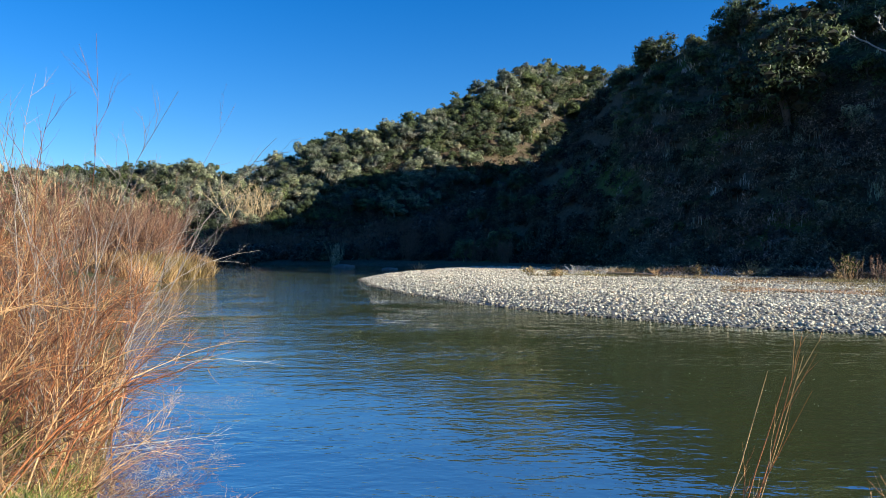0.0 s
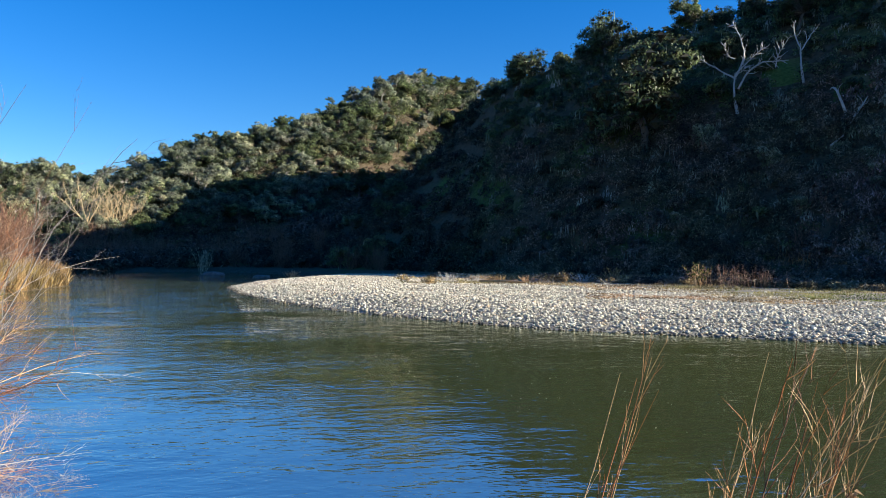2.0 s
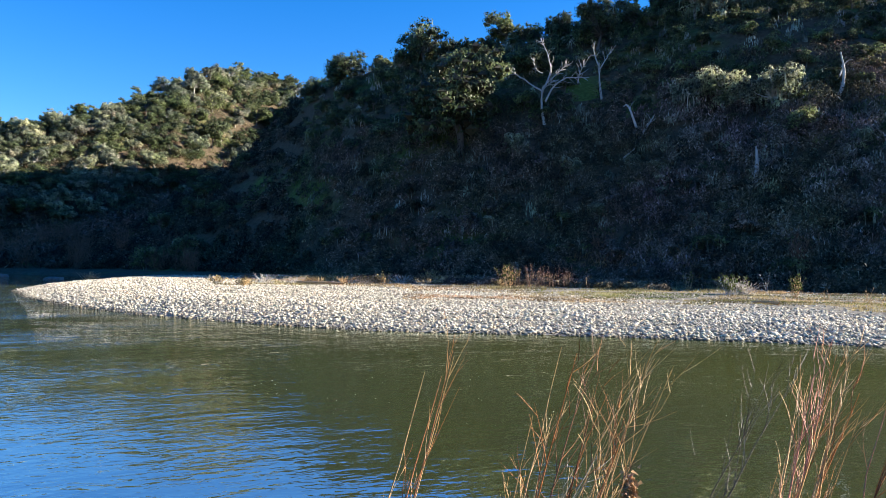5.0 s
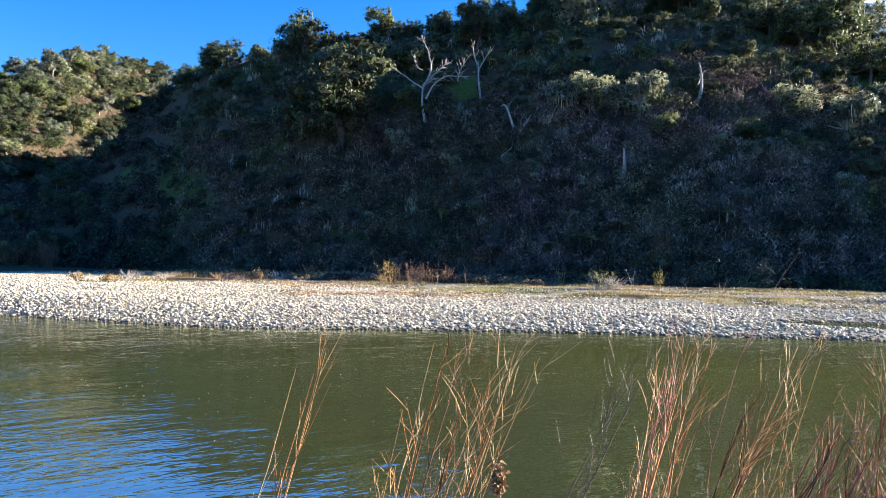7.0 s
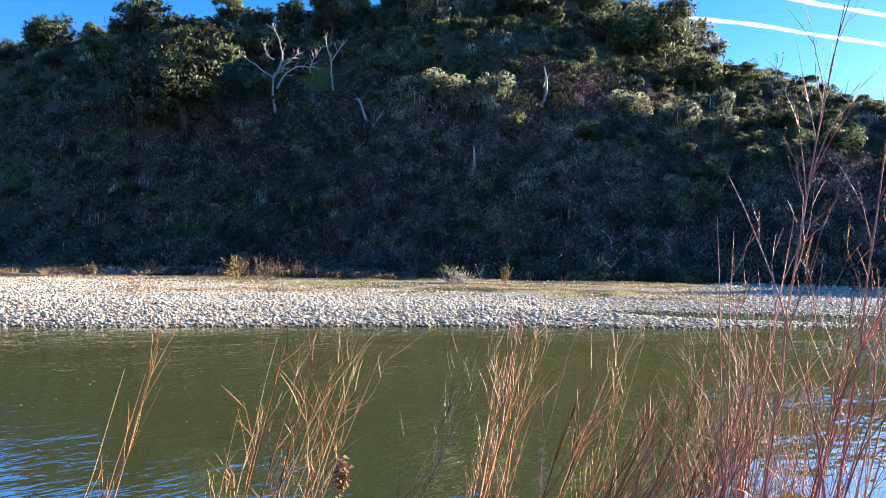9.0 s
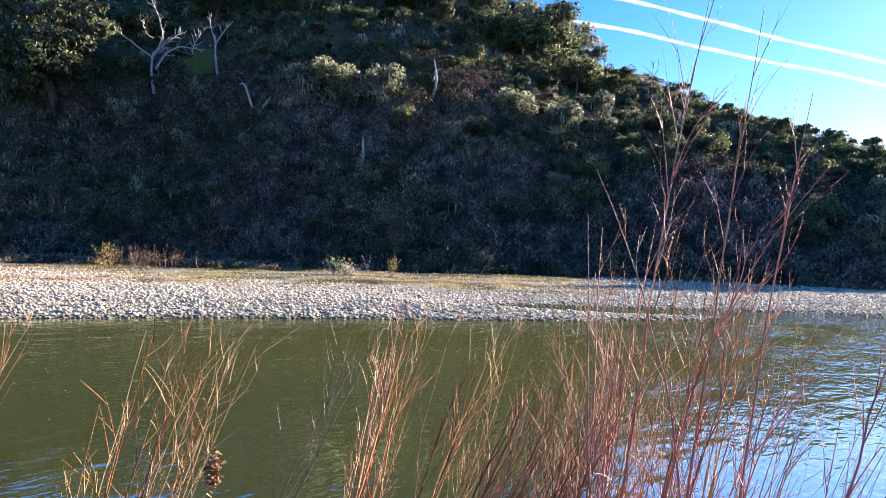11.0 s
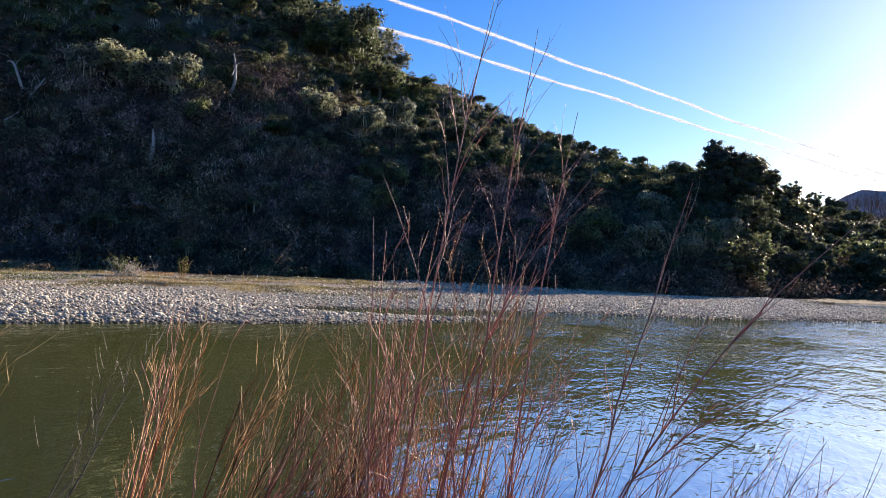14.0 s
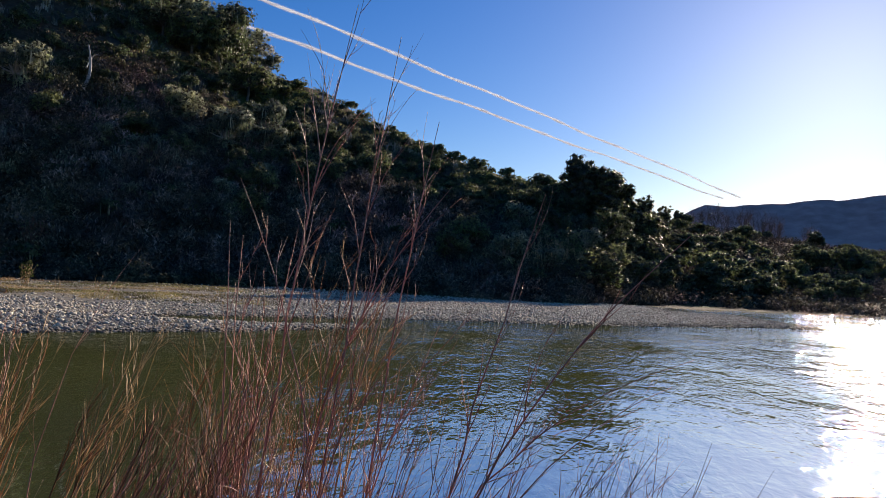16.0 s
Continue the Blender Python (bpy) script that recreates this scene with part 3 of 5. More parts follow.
OAKS = [oak("oak_tree", 11, 9, 5.0, 250, 34, 0.2, M_OAK, drip=130), oak("oak_tree", 12, 8, 5.4, 260, 34, 0.2, M_OAK, drip=90), oak("oak_tree", 13, 10, 4.6, 240, 34, 0.2, M_OAK, drip=150)]
PALES = [oak("lichen_oak_tree", 21, 8, 4.4, 190, 32, 0.18, M_OAK_PALE, M_DEADWOOD, drip=420)]
SCRUB = [oak("scrub_oak", 31, 4.2, 2.5, 110, 26, 0.15, M_OAK, drip=30, core=0.65), oak("scrub_oak", 32, 3.6, 2.8, 110, 26, 0.15, M_OAK, drip=40, core=0.65)]
TALL = [oak("oak_tree", 14, 13, 6.0, 300, 40, 0.22, M_OAK, drip=60, flat=0.6, core=0.8), oak("oak_tree", 15, 12, 6.6, 310, 40, 0.22, M_OAK, drip=60, flat=0.6, core=0.8)]
FAR = [oak("distant_oak", 16, 9, 5.0, 150, 58, 0.2, M_OAK), oak("distant_oak", 17, 8, 5.6, 150, 58, 0.2, M_OAK), oak("distant_oak", 18, 7, 5.0, 140, 58, 0.2, M_OAK)]
FAR_PALE = [oak("lichen_oak_tree", 23, 8, 4.8, 150, 60, 0.18, M_OAK_PALE, M_DEADWOOD, drip=220), oak("lichen_oak_tree", 24, 7, 4.4, 150, 60, 0.18, M_OAK_PALE, M_DEADWOOD, drip=220)]
BANK = [oak("far_bank_oak", 19, 9, 5.2, 130, 44, 0.24, M_OAK, core=0.9), oak("far_bank_oak", 20, 7, 5.0, 130, 44, 0.24, M_OAK, core=0.9)]
BUSH = [oak("hillside_bush", 33, 2.6, 2.2, 80, 26, 0.14, M_BRUSH, drip=20, flat=0.7), oak("hillside_bush", 34, 3.0, 1.9, 80, 26, 0.14, M_BRUSH_GREY, drip=40, flat=0.8), oak("hillside_bush", 35, 2.4, 2.2, 80, 26, 0.14, M_GREENBRUSH, drip=20, flat=0.7)]
for o in BUSH:
    tagged(o, "rounded dark winter bush on the shaded slope", "shrub", "bushes on the hill")
for o in OAKS + TALL + FAR + BANK:
    tagged(o, "dark evergreen oak with dense olive crown on hillside", "tree", "oaks on the hill")
for o in SCRUB:
    tagged(o, "low rounded scrub oak with olive leaves on slope", "shrub", "scrub oaks on the hill")
for o in PALES + FAR_PALE:
    tagged(o, "oak hung with pale grey-green lichen on hillside", "tree", "lichen oaks on the hill")

taken = []


def free(x, y, gap):
    for a, b, g in taken:
        if (a - x) ** 2 + (b - y) ** 2 < (0.5 * (g + gap)) ** 2:
            return False
    taken.append((x, y, gap))
    return True


SUNWARD = (math.sin(radians(SUN_AZ)), math.cos(radians(SUN_AZ)))
GLADES = []     # trees that stand open to the low sun: nothing tall grows just sunward of them


def open_to_sun(x, y):
    for a, b in GLADES:
        along, across = (x - a) * SUNWARD[0] + (y - b) * SUNWARD[1], (x - a) * SUNWARD[1] - (y - b) * SUNWARD[0]
        if 5 < along < 85 and abs(across) < 9.0:
            return True
    return False


def grow(kinds, count, az0, az1, s0, s1, size0, size1, gap, seed, tall=1.0):
    """Scatters trees over the slope: s runs from 0 at the hill's toe to 1 at its crest."""
    r = random.Random(seed)
    n = tries = 0
    while n < count and tries < count * 40:
        tries += 1
        az, s = r.uniform(az0, az1), r.uniform(s0, s1)
        toe, top = np.interp(az, HILL[:, 0], HILL[:, 1]), np.interp(az, HILL[:, 0], HILL[:, 2])
        d = toe + (top - toe) * s
        x, y = d * math.sin(radians(az)), d * math.cos(radians(az))
        size = r.uniform(size0, size1)
        if in_meadow(az, s) or (kinds not in (SCRUB, BUSH) and open_to_sun(x, y)) or not free(x, y, gap * size):
            continue
        put(r.choice(kinds), x, y, r.uniform(0, 360), size, 0.3, tall * r.uniform(0.85, 1.15))
        n += 1


def slope_spot(az, el):
    toe, top = np.interp(az, HILL[:, 0], HILL[:, 1]), np.interp(az, HILL[:, 0], HILL[:, 2])
    d = np.linspace(toe - 10, top, 400)
    x, y = d * math.sin(radians(az)), d * math.cos(radians(az))
    k = int(np.argmax(np.degrees(np.arctan2(ground_z(x, y) - EYE, d)) >= el)) or 399
    return float(x[k]), float(y[k])


# trees that stand out: bearing, height of the foot in degrees, size, kind
for az, el, size, kind, tl in ((23.9, 7.9, 1.42, 2, 1.0), (21.5, 14.4, 1.1, 0, 1.0), (15.6, 12.9, 1.0, 0, 0.95), (18.6, 13.0, 0.55, 1, 1.0), (13.2, 11.8, 0.6, 1, 1.0), (26.4, 15.5, 0.4, 0, 1.0), (31.9, 16.2, 0.6, 2, 1.0),
                               (41.7, 10.8, 0.8, 0, 1.0), (44.1, 10.6, 0.9, 2, 1.0), (46.9, 10.2, 0.95, 0, 1.0), (56.0, 15.2, 1.0, 1, 1.0), (60.3, 13.6, 1.25, 2, 1.1), (58.2, 14.2, 1.1, 0, 1.0), (62.2, 11.6, 1.0, 1, 1.1),
                               (88.6, 4.6, 0.8, 1, 1.1), (90.5, 4.2, 0.76, 0, 1.05), (87.0, 4.8, 0.62, 2, 1.0), (92.2, 3.4, 0.62, 1, 1.0), (94.0, 3.9, 0.5, 0, 1.0), (95.4, 3.9, 0.46, 1, 1.0), (104.4, 2.7, 0.5, 0, 1.0), (89.6, 3.6, 0.7, 0, 1.0)):
    x, y = slope_spot(az, el)
    free(x, y, 6)
    if az in (23.9, 41.7, 44.1, 46.9):
        GLADES.append((x, y))
    put(TALL[kind % 2] if az > 80 or az == 23.9 else PALES[0] if 40 < az < 50 else OAKS[kind], x, y, az * 50, size, 0.3, tl)
GLADES += [(41.9, 42.9), (44.9, 39.7)]
for az, el, size in ((60.7, 7.5, 1.0), (55.1, 6.3, 0.6), (58, 9.5, 0.8), (34.6, 9.0, 0.4), (28.9, 8.0, 0.5)):
    x, y = slope_spot(az, el)
    free(x, y, 5)
    put(PALES[0], x, y, az * 50, size, 0.3)
# tall oaks at the brow
grow(PALES + OAKS[:1], 40, 49, 63.5, 0.62, 1.0, 0.85, 1.3, 5.2, 23)
# left and far slopes
grow(FAR + FAR_PALE, 46, 1, 12, 0.35, 1.0, 1.05, 1.5, 6.5, 20)
grow(FAR_PALE, 150, -30, 12, 0.2, 0.92, 0.7, 1.2, 5, 2)
grow(FAR, 100, -32, 12, 0.2, 0.9, 0.6, 1.15, 5, 3)
grow(FAR + FAR_PALE, 60, -2, 12, 0.45, 1.0, 0.6, 1.1, 4.4, 24)
grow(FAR, 60, -32, 11, 0.86, 1.03, 0.55, 0.95, 5, 1)
grow(FAR, 16, -32, -15, -0.25, 0.1, 0.8, 1.2, 6, 4)
# the near hill
grow(PALES, 70, 41, 64, 0.42, 1.0, 0.6, 1.1, 5, 16)
grow(PALES, 22, 26, 64, 0.08, 0.5, 0.2, 0.42, 6, 15)
grow(OAKS, 16, 27, 50, 0.9, 1.05, 0.45, 0.85, 7, 5)
grow(OAKS, 46, 40, 64, 0.45, 1.0, 0.55, 1.1, 5.5, 6)
grow(OAKS, 8, 30, 40, 0.6, 1.0, 0.6, 1.0, 8, 21)
grow(SCRUB, 90, 14, 66, 0.4, 1.0, 0.6, 1.1, 4.5, 13)
grow(OAKS, 40, 46, 78, 0.26, 0.6, 0.4, 0.75, 8, 14)
grow(OAKS + PALES[:1], 40, 62, 92, 0.15, 0.6, 0.4, 0.75, 7, 7)
grow(SCRUB, 40, 62, 75, 0.55, 1.0, 0.3, 0.65, 3.2, 12)
grow(SCRUB, 40, 74, 90, 0.6, 1.0, 0.5, 0.95, 3.2, 22)
grow(OAKS + PALES[:1], 26, 14, 44, 0.5, 0.93, 0.4, 0.7, 7, 10)
grow(OAKS, 10, 0, 12, -1.15, -0.75, 0.45, 0.7, 8, 11)
# bushes over the lower slope
grow(BUSH, 230, 13, 88, 0.0, 0.55, 0.5, 1.1, 3.2, 17)
# tall trees where the hill runs out
grow(TALL, 20, 69, 94, 0.05, 0.45, 0.4, 0.68, 7, 8)
grow(BANK, 70, 93, 122, 0.02, 0.45, 0.45, 0.85, 5.5, 9)
grow(BANK, 40, 93, 122, 0.45, 0.98, 0.35, 0.7, 5.5, 24)
for o in BANK + BUSH + SCRUB + OAKS + PALES + TALL + FAR + FAR_PALE:
    drop(o)


# ---- brush over the near hill ----
def brush(name, seed, n, az0, az1, s0, s1, per, spread, leaf, mat, label, tall=1.0, up=0.2, long=1.6, table=HILL, stand=0.0):
    r = np.random.default_rng(seed)
    az, s = r.uniform(az0, az1, n), r.uniform(s0, s1, n)
    toe, top = np.interp(az, table[:, 0], table[:, 1]), np.interp(az, table[:, 0], table[:, 2])
    keep = ~in_meadow(az, s)
    az, s, toe, top = az[keep], s[keep], toe[keep], top[keep]
    n = len(az)
    d = toe + (top - toe) * s
    x, y = d * np.sin(np.radians(az)), d * np.cos(np.radians(az))
    z = ground_z(x, y)
    size = spread * r.uniform(0.5, 1.4, n)
    O = r.normal(size=(n, per, 3))
    O /= np.linalg.norm(O, axis=2, keepdims=True)
    O[:, :, 2] = np.abs(O[:, :, 2]) * tall
    O *= r.uniform(0.4, 1.0, (n, per, 1)) ** 0.5
    pts = (np.stack([x, y, z], 1)[:, None] + O * size[:, None, None]).reshape(-1, 3)
    V, F = leaves(pts, leaf, r, up, long, O.reshape(-1, 3) * 1.1, stand)
    return tagged(new(name, mesh(name, V, F, mat)), label, "brush", kind="stuff")


brush("hillside_brush", 31, 2000, 12.6, 95, -0.05, 0.5, 210, 1.7, 0.145, M_BRUSH, "dense dark evergreen brush covering the shaded slope", 1.2, 0.1, 2.0, stand=0.3)
brush("hillside_brush", 32, 2300, 12.6, 95, 0.46, 1.03, 100, 1.1, 0.18, M_GREENBRUSH, "dense dark evergreen brush near the hill crest", 1.0, 0.1, 1.9, stand=0.3)
brush("spur_brush", 40, 700, -5, 12.6, -0.05, 1.1, 170, 1.7, 0.22, M_BRUSH, "dense dark evergreen brush on the shaded spur", 1.2, 0.1, 1.9, table=SPUR, stand=0.3)
brush("dry_hillside_brush", 33, 1000, 12.6, 92, -0.03, 0.4, 90, 1.3, 0.12, M_BRUSH_DRY, "bare purple-brown winter brush on lower slope", 1.4, 0.0, 3.6, stand=0.5)
brush("purple_grey_brush", 41, 700, 38, 78, 0.0, 0.45, 110, 1.4, 0.11, M_BRUSH_GREY, "leafless purple-grey thicket on the lower slope", 1.5, 0.0, 4.0, stand=0.55)
brush("lichen_brush", 36, 650, 13, 80, 0.1, 0.9, 50, 0.8, 0.12, M_LICHEN, "pale lichen-hung brush on the shaded slope", 1.8, 0.0, 4.5, stand=0.85)
brush("far_brush", 42, 2000, -32, 12, -0.1, 1.02, 80, 2.2, 0.3, M_BRUSH, "brown bare brush between oaks on the distant slope", 0.9)
brush("far_brush", 34, 2200, -32, 12, -0.1, 1.02, 70, 2.0, 0.3, M_GREENBRUSH, "dark brush between oaks on the distant slope", 0.9)
brush("far_bank_brush", 37, 2200, -22, 12, -0.7, 0.34, 90, 2.6, 0.32, M_BRUSH_DRY, "dark bare brush along the far bank", 1.3, 0.0, 2.6)
brush("hillfoot_brush", 38, 1400, 8, 40, -0.2, 0.03, 60, 0.5, 0.13, M_BRUSH_DRY, "low dry brown brush along the foot of the hill", 1.1, 0.0, 2.8)
brush("hillfoot_brush", 39, 900, 40, 94, -0.07, 0.06, 90, 0.6, 0.16, M_BRUSH, "low dark brush along the foot of the hill", 1.2, 0.0, 2.2)
brush("right_bank_brush", 35, 1900, 90, 124, -0.05, 1.05, 80, 2.2, 0.24, M_BRUSH, "dark brush on the low hill across the river", 0.8)

# ---- gravel bar ----
def cobble(seed, sub):
    bm = bmesh.new()
    bmesh.ops.create_icosphere(bm, subdivisions=sub, radius=1.0)
    r = random.Random(seed)
    for v in bm.verts:
        v.co *= 1 + r.uniform(-0.16, 0.16)
    V = np.array([v.co[:] for v in bm.verts])
    F = np.array([[v.index for v in f.verts] for f in bm.faces])
    bm.free()
    return V, F


def pebble(seed):
    """An eight-sided lump for the small stones."""
    r = np.random.default_rng(seed)
    V = np.array([(1, 0, 0), (-1, 0, 0), (0, 1, 0), (0, -1, 0), (0, 0, 1), (0, 0, -1)], float) * r.uniform(0.85, 1.15, (6, 1))
    V += r.normal(size=(6, 3)) * 0.12
    return V, np.array([(0, 2, 4), (2, 1, 4), (1, 3, 4), (3, 0, 4), (2, 0, 5), (1, 2, 5), (3, 1, 5), (0, 3, 5)])


def scatter(n, r, box, dmax, dmin=-0.6):
    """Points on the bar, by their distance from the water's edge."""
    x, y = r.uniform(box[0], box[1], n), r.uniform(box[2], box[3], n)
    d = np.where(in_river(x, y), -1, 1) * seg_dist(x, y, FAR_BANK)
    az, rr, toe, _, _ = hill_at(x, y)
    turf = (rr > np.interp(az, [5, 13, 27, 40, 53, 60, 67], [95, 74, 61, 50, 44, 50, 90])) & (r.uniform(size=n) < 0.9)
    ok = ~turf & (d > dmin) & (d < dmax) & (rr < toe + 1) & (seg_dist(x, y, FAR_BANK) < seg_dist(x, y, NEAR_BANK))
    return x[ok], y[ok], d[ok]


def stones(name, n, box, dmax, s0, s1, sub, seed, label, dmin=-0.6):
    r = np.random.default_rng(seed)
    x, y, d = scatter(n, r, box, dmax, dmin)
    z = ground_z(x, y)
    k = len(x)
    V0, F0 = cobble(seed, sub) if sub else pebble(seed)
    s = r.uniform(0, 1, k) ** 2.2 * (s1 - s0) + s0
    S = np.stack([s * r.uniform(0.8, 1.4, k), s * r.uniform(0.7, 1.1, k), s * r.uniform(0.45, 0.85, k)], 1)
    a = r.uniform(0, 2 * np.pi, k)
    W = V0[None] * S[:, None]
    X = W[..., 0] * np.cos(a)[:, None] - W[..., 1] * np.sin(a)[:, None] + x[:, None]
    Y = W[..., 0] * np.sin(a)[:, None] + W[..., 1] * np.cos(a)[:, None] + y[:, None]
    Z = W[..., 2] + (z + S[:, 2] * 0.35)[:, None]
    V = np.stack([X, Y, Z], -1).reshape(-1, 3)
    F = (F0[None] + (np.arange(k) * len(V0))[:, None, None]).reshape(-1, 3)
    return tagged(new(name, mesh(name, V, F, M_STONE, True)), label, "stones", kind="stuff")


stones("cobbles", 380000, (-12, 88, -22, 90), 8, 0.04, 0.095, 0, 41, "pale rounded river cobbles along the water's edge")
stones("cobbles", 40000, (-12, 88, -22, 90), 9, 0.075, 0.14, 1, 44, "larger pale river cobbles along the water's edge")
stones("cobbles", 190000, (-12, 88, -22, 100), 24, 0.05, 0.11, 0, 42, "pale rounded river cobbles over the sunlit bar", 7)
stones("cobbles", 60000, (-12, 88, -22, 105), 60, 0.06, 0.14, 0, 43, "scattered pale cobbles at the back of the bar", 22)


# ---- helpers for placing by bearing ----
def spot(az, el, r):
    """The point r metres out at a bearing and height in degrees from the eye."""
    return np.array([r * math.sin(radians(az)), r * math.cos(radians(az)), EYE + r * math.tan(radians(el))])


def on_slope(az, el):
    """Where the hillside stands at that bearing and height."""
    toe, top = np.interp(az, HILL[:, 0], HILL[:, 1]), np.interp(az, HILL[:, 0], HILL[:, 2])
    d = np.linspace(toe - 10, top, 400)
    x, y = d * math.sin(radians(az)), d * math.cos(radians(az))
    z = ground_z(x, y)
    k = int(np.argmax(np.degrees(np.arctan2(z - EYE, d)) >= el)) or 399
    return float(x[k]), float(y[k]), float(z[k]), float(d[k])


# ---- willow shrubs on the near bank ----
def stem_part(parent, base, tip, r, mat, thick, shoots, shoot_len, ahead=1.0, spread=0.32, wob=0.02, sag=0.0, fine=3, lo=0.3, name="stem", crook=0.05):
    """One stem with its side shoots and their fine ends, as one mesh."""
    n = 9
    P = bent(base[None], tip[None], n, r, wob, sag)
    pieces = [tubes(P, taper(1, n, thick, thick * 0.15), 5)]
    if shoots:
        S, at_s, _ = branch_off(P, shoots, shoot_len, r, ahead, spread, lo, 0.95, 5, crook, 0.08)
        r0 = thick * (0.62 - 0.4 * at_s)
        pieces.append(tubes(S, taper(len(S), 5, r0, r0 * 0.12), 4))
        if fine:
            Q, at_q, _ = branch_off(S, fine, shoot_len * 0.4, r, ahead, spread * 1.2, 0.25, 0.9, 4, 0.03, 0.05)
            pieces.append(tubes(Q, taper(len(Q), 4, thick * 0.26, thick * 0.06), 3))
    V, F = join(pieces)
    V = V - np.array(parent.location)
    return part(name, mesh(name, V, F, mat, True), parent)


def willow(label, seed, count, foot, foot_r, tips, tip_el, mats, thick, shoots, shoot_len, fine=3, order=True, tip_r=0.5, spread=0.32, lo=0.3):
    """A shrub of many upright stems: feet in a range of bearings, tips in another."""
    r = np.random.default_rng(seed)
    mid = at(0.5 * (foot[0] + foot[1]), 0.5 * (foot_r[0] + foot_r[1]), 0.1)
    ob = tagged(new("willow_shrub"), label, "shrub", "bare willows on the near bank")
    ob.location = mid
    for k in range(count):
        u = r.uniform()
        v = np.clip(u + r.normal() * 0.15, 0, 1) if order else r.uniform()
        fr = r.uniform(*foot_r)
        base = np.array(at(foot[0] + (foot[1] - foot[0]) * u, fr, 0.1))
        tip = spot(tips[0] + (tips[1] - tips[0]) * v, tip_el[0] + (tip_el[1] - tip_el[0]) * r.uniform() ** 0.8, fr + r.normal() * tip_r)
        stem_part(ob, base, tip, r, mats[k % len(mats)], thick * r.uniform(0.65, 1.25), shoots, shoot_len, fine=fine, spread=spread, lo=lo)
    return ob


willow("few slender tan willow stems leaning over the water", 51, 5, (10.5, 13.5), (2.9, 3.3), (20.4, 24.0), (-11, -7.0), [M_WILLOW, M_TAN], 0.0062, 4, 0.4, 1)
willow("leaning clump of tan and orange willow stems", 52, 12, (24.5, 29), (3.0, 3.5), (31.5, 39.5), (-11, -6.2), [M_TAN, M_WILLOW, M_TAN, M_RUST], 0.0070, 8, 0.5, 2, lo=0.15, spread=0.4)
willow("sparse low willow stems with pale shoots", 53, 7, (23, 28), (2.8, 3.4), (29, 38), (-16.5, -11.5), [M_TAN, M_TAN, M_GREY], 0.0056, 7, 0.3, 2)
willow("two dark thin willow stems crossing the water", 54, 2, (36.5, 38), (4.0, 4.3), (46.5, 48.5), (-8.8, -7.2), [M_BARK, M_BARK], 0.0080, 10, 0.5, 2)
willow("dense upright clump of tan and orange willow stems", 55, 13, (44.0, 46.0), (4.0, 4.4), (48.2, 53.0), (-10.5, -5.2), [M_TAN, M_WILLOW_RED, M_WILLOW, M_TAN], 0.0090, 7, 0.5, 2, lo=0.12, spread=0.26)
willow("thin upright willow stems with pale tips", 56, 6, (49.3, 50.6), (4.0, 4.6), (53.8, 60.0), (-9.0, -5.2), [M_TAN, M_RUST, M_TAN], 0.0086, 8, 0.55, 2, spread=0.3)
willow("dark red willow stems leaning low over the water", 57, 40, (45, 54), (2.5, 3.1), (59.5, 67.5), (-14.5, -10.5), [M_RUST, M_WILLOW_RED, M_RUST], 0.0066, 8, 0.34, 2, True, 0.3, 0.3)
willow("thick bush of fine red willow twigs", 59, 44, (61, 72), (2.4, 3.2), (63.5, 80), (-14.5, -7), [M_WILLOW_RED, M_WILLOW, M_WILLOW_RED, M_TAN], 0.0050, 9, 0.5, 2, True, 0.4, 0.45)
willow("upright red-brown willow stems with pale shoots", 58, 15, (59, 72), (2.4, 2.8), (62.5, 81), (-7, 3.5), [M_WILLOW_RED, M_WILLOW, M_WILLOW_RED, M_TAN], 0.0066, 9, 0.45, 2, True, 0.2, 0.36)
willow("thicket of thin dark willow shoots above the water", 62, 34, (70, 86), (2.2, 2.9), (79, 99), (-16.5, -10), [M_WILLOW_RED, M_BARK, M_WILLOW_RED], 0.0044, 7, 0.35, 1, True, 0.3, 0.45)
willow("few slim dark shoots near the water's edge", 63, 9, (89, 96), (2.4, 2.8), (95, 105), (-16, -9.5), [M_BARK, M_WILLOW_RED], 0.0038, 2, 0.2, 0)
willow("small weedy sprigs on the bank", 64, 8, (100, 107), (3.0, 3.6), (100.5, 108), (-18, -15.4), [M_BARK, M_TAN], 0.0036, 4, 0.15, 1)


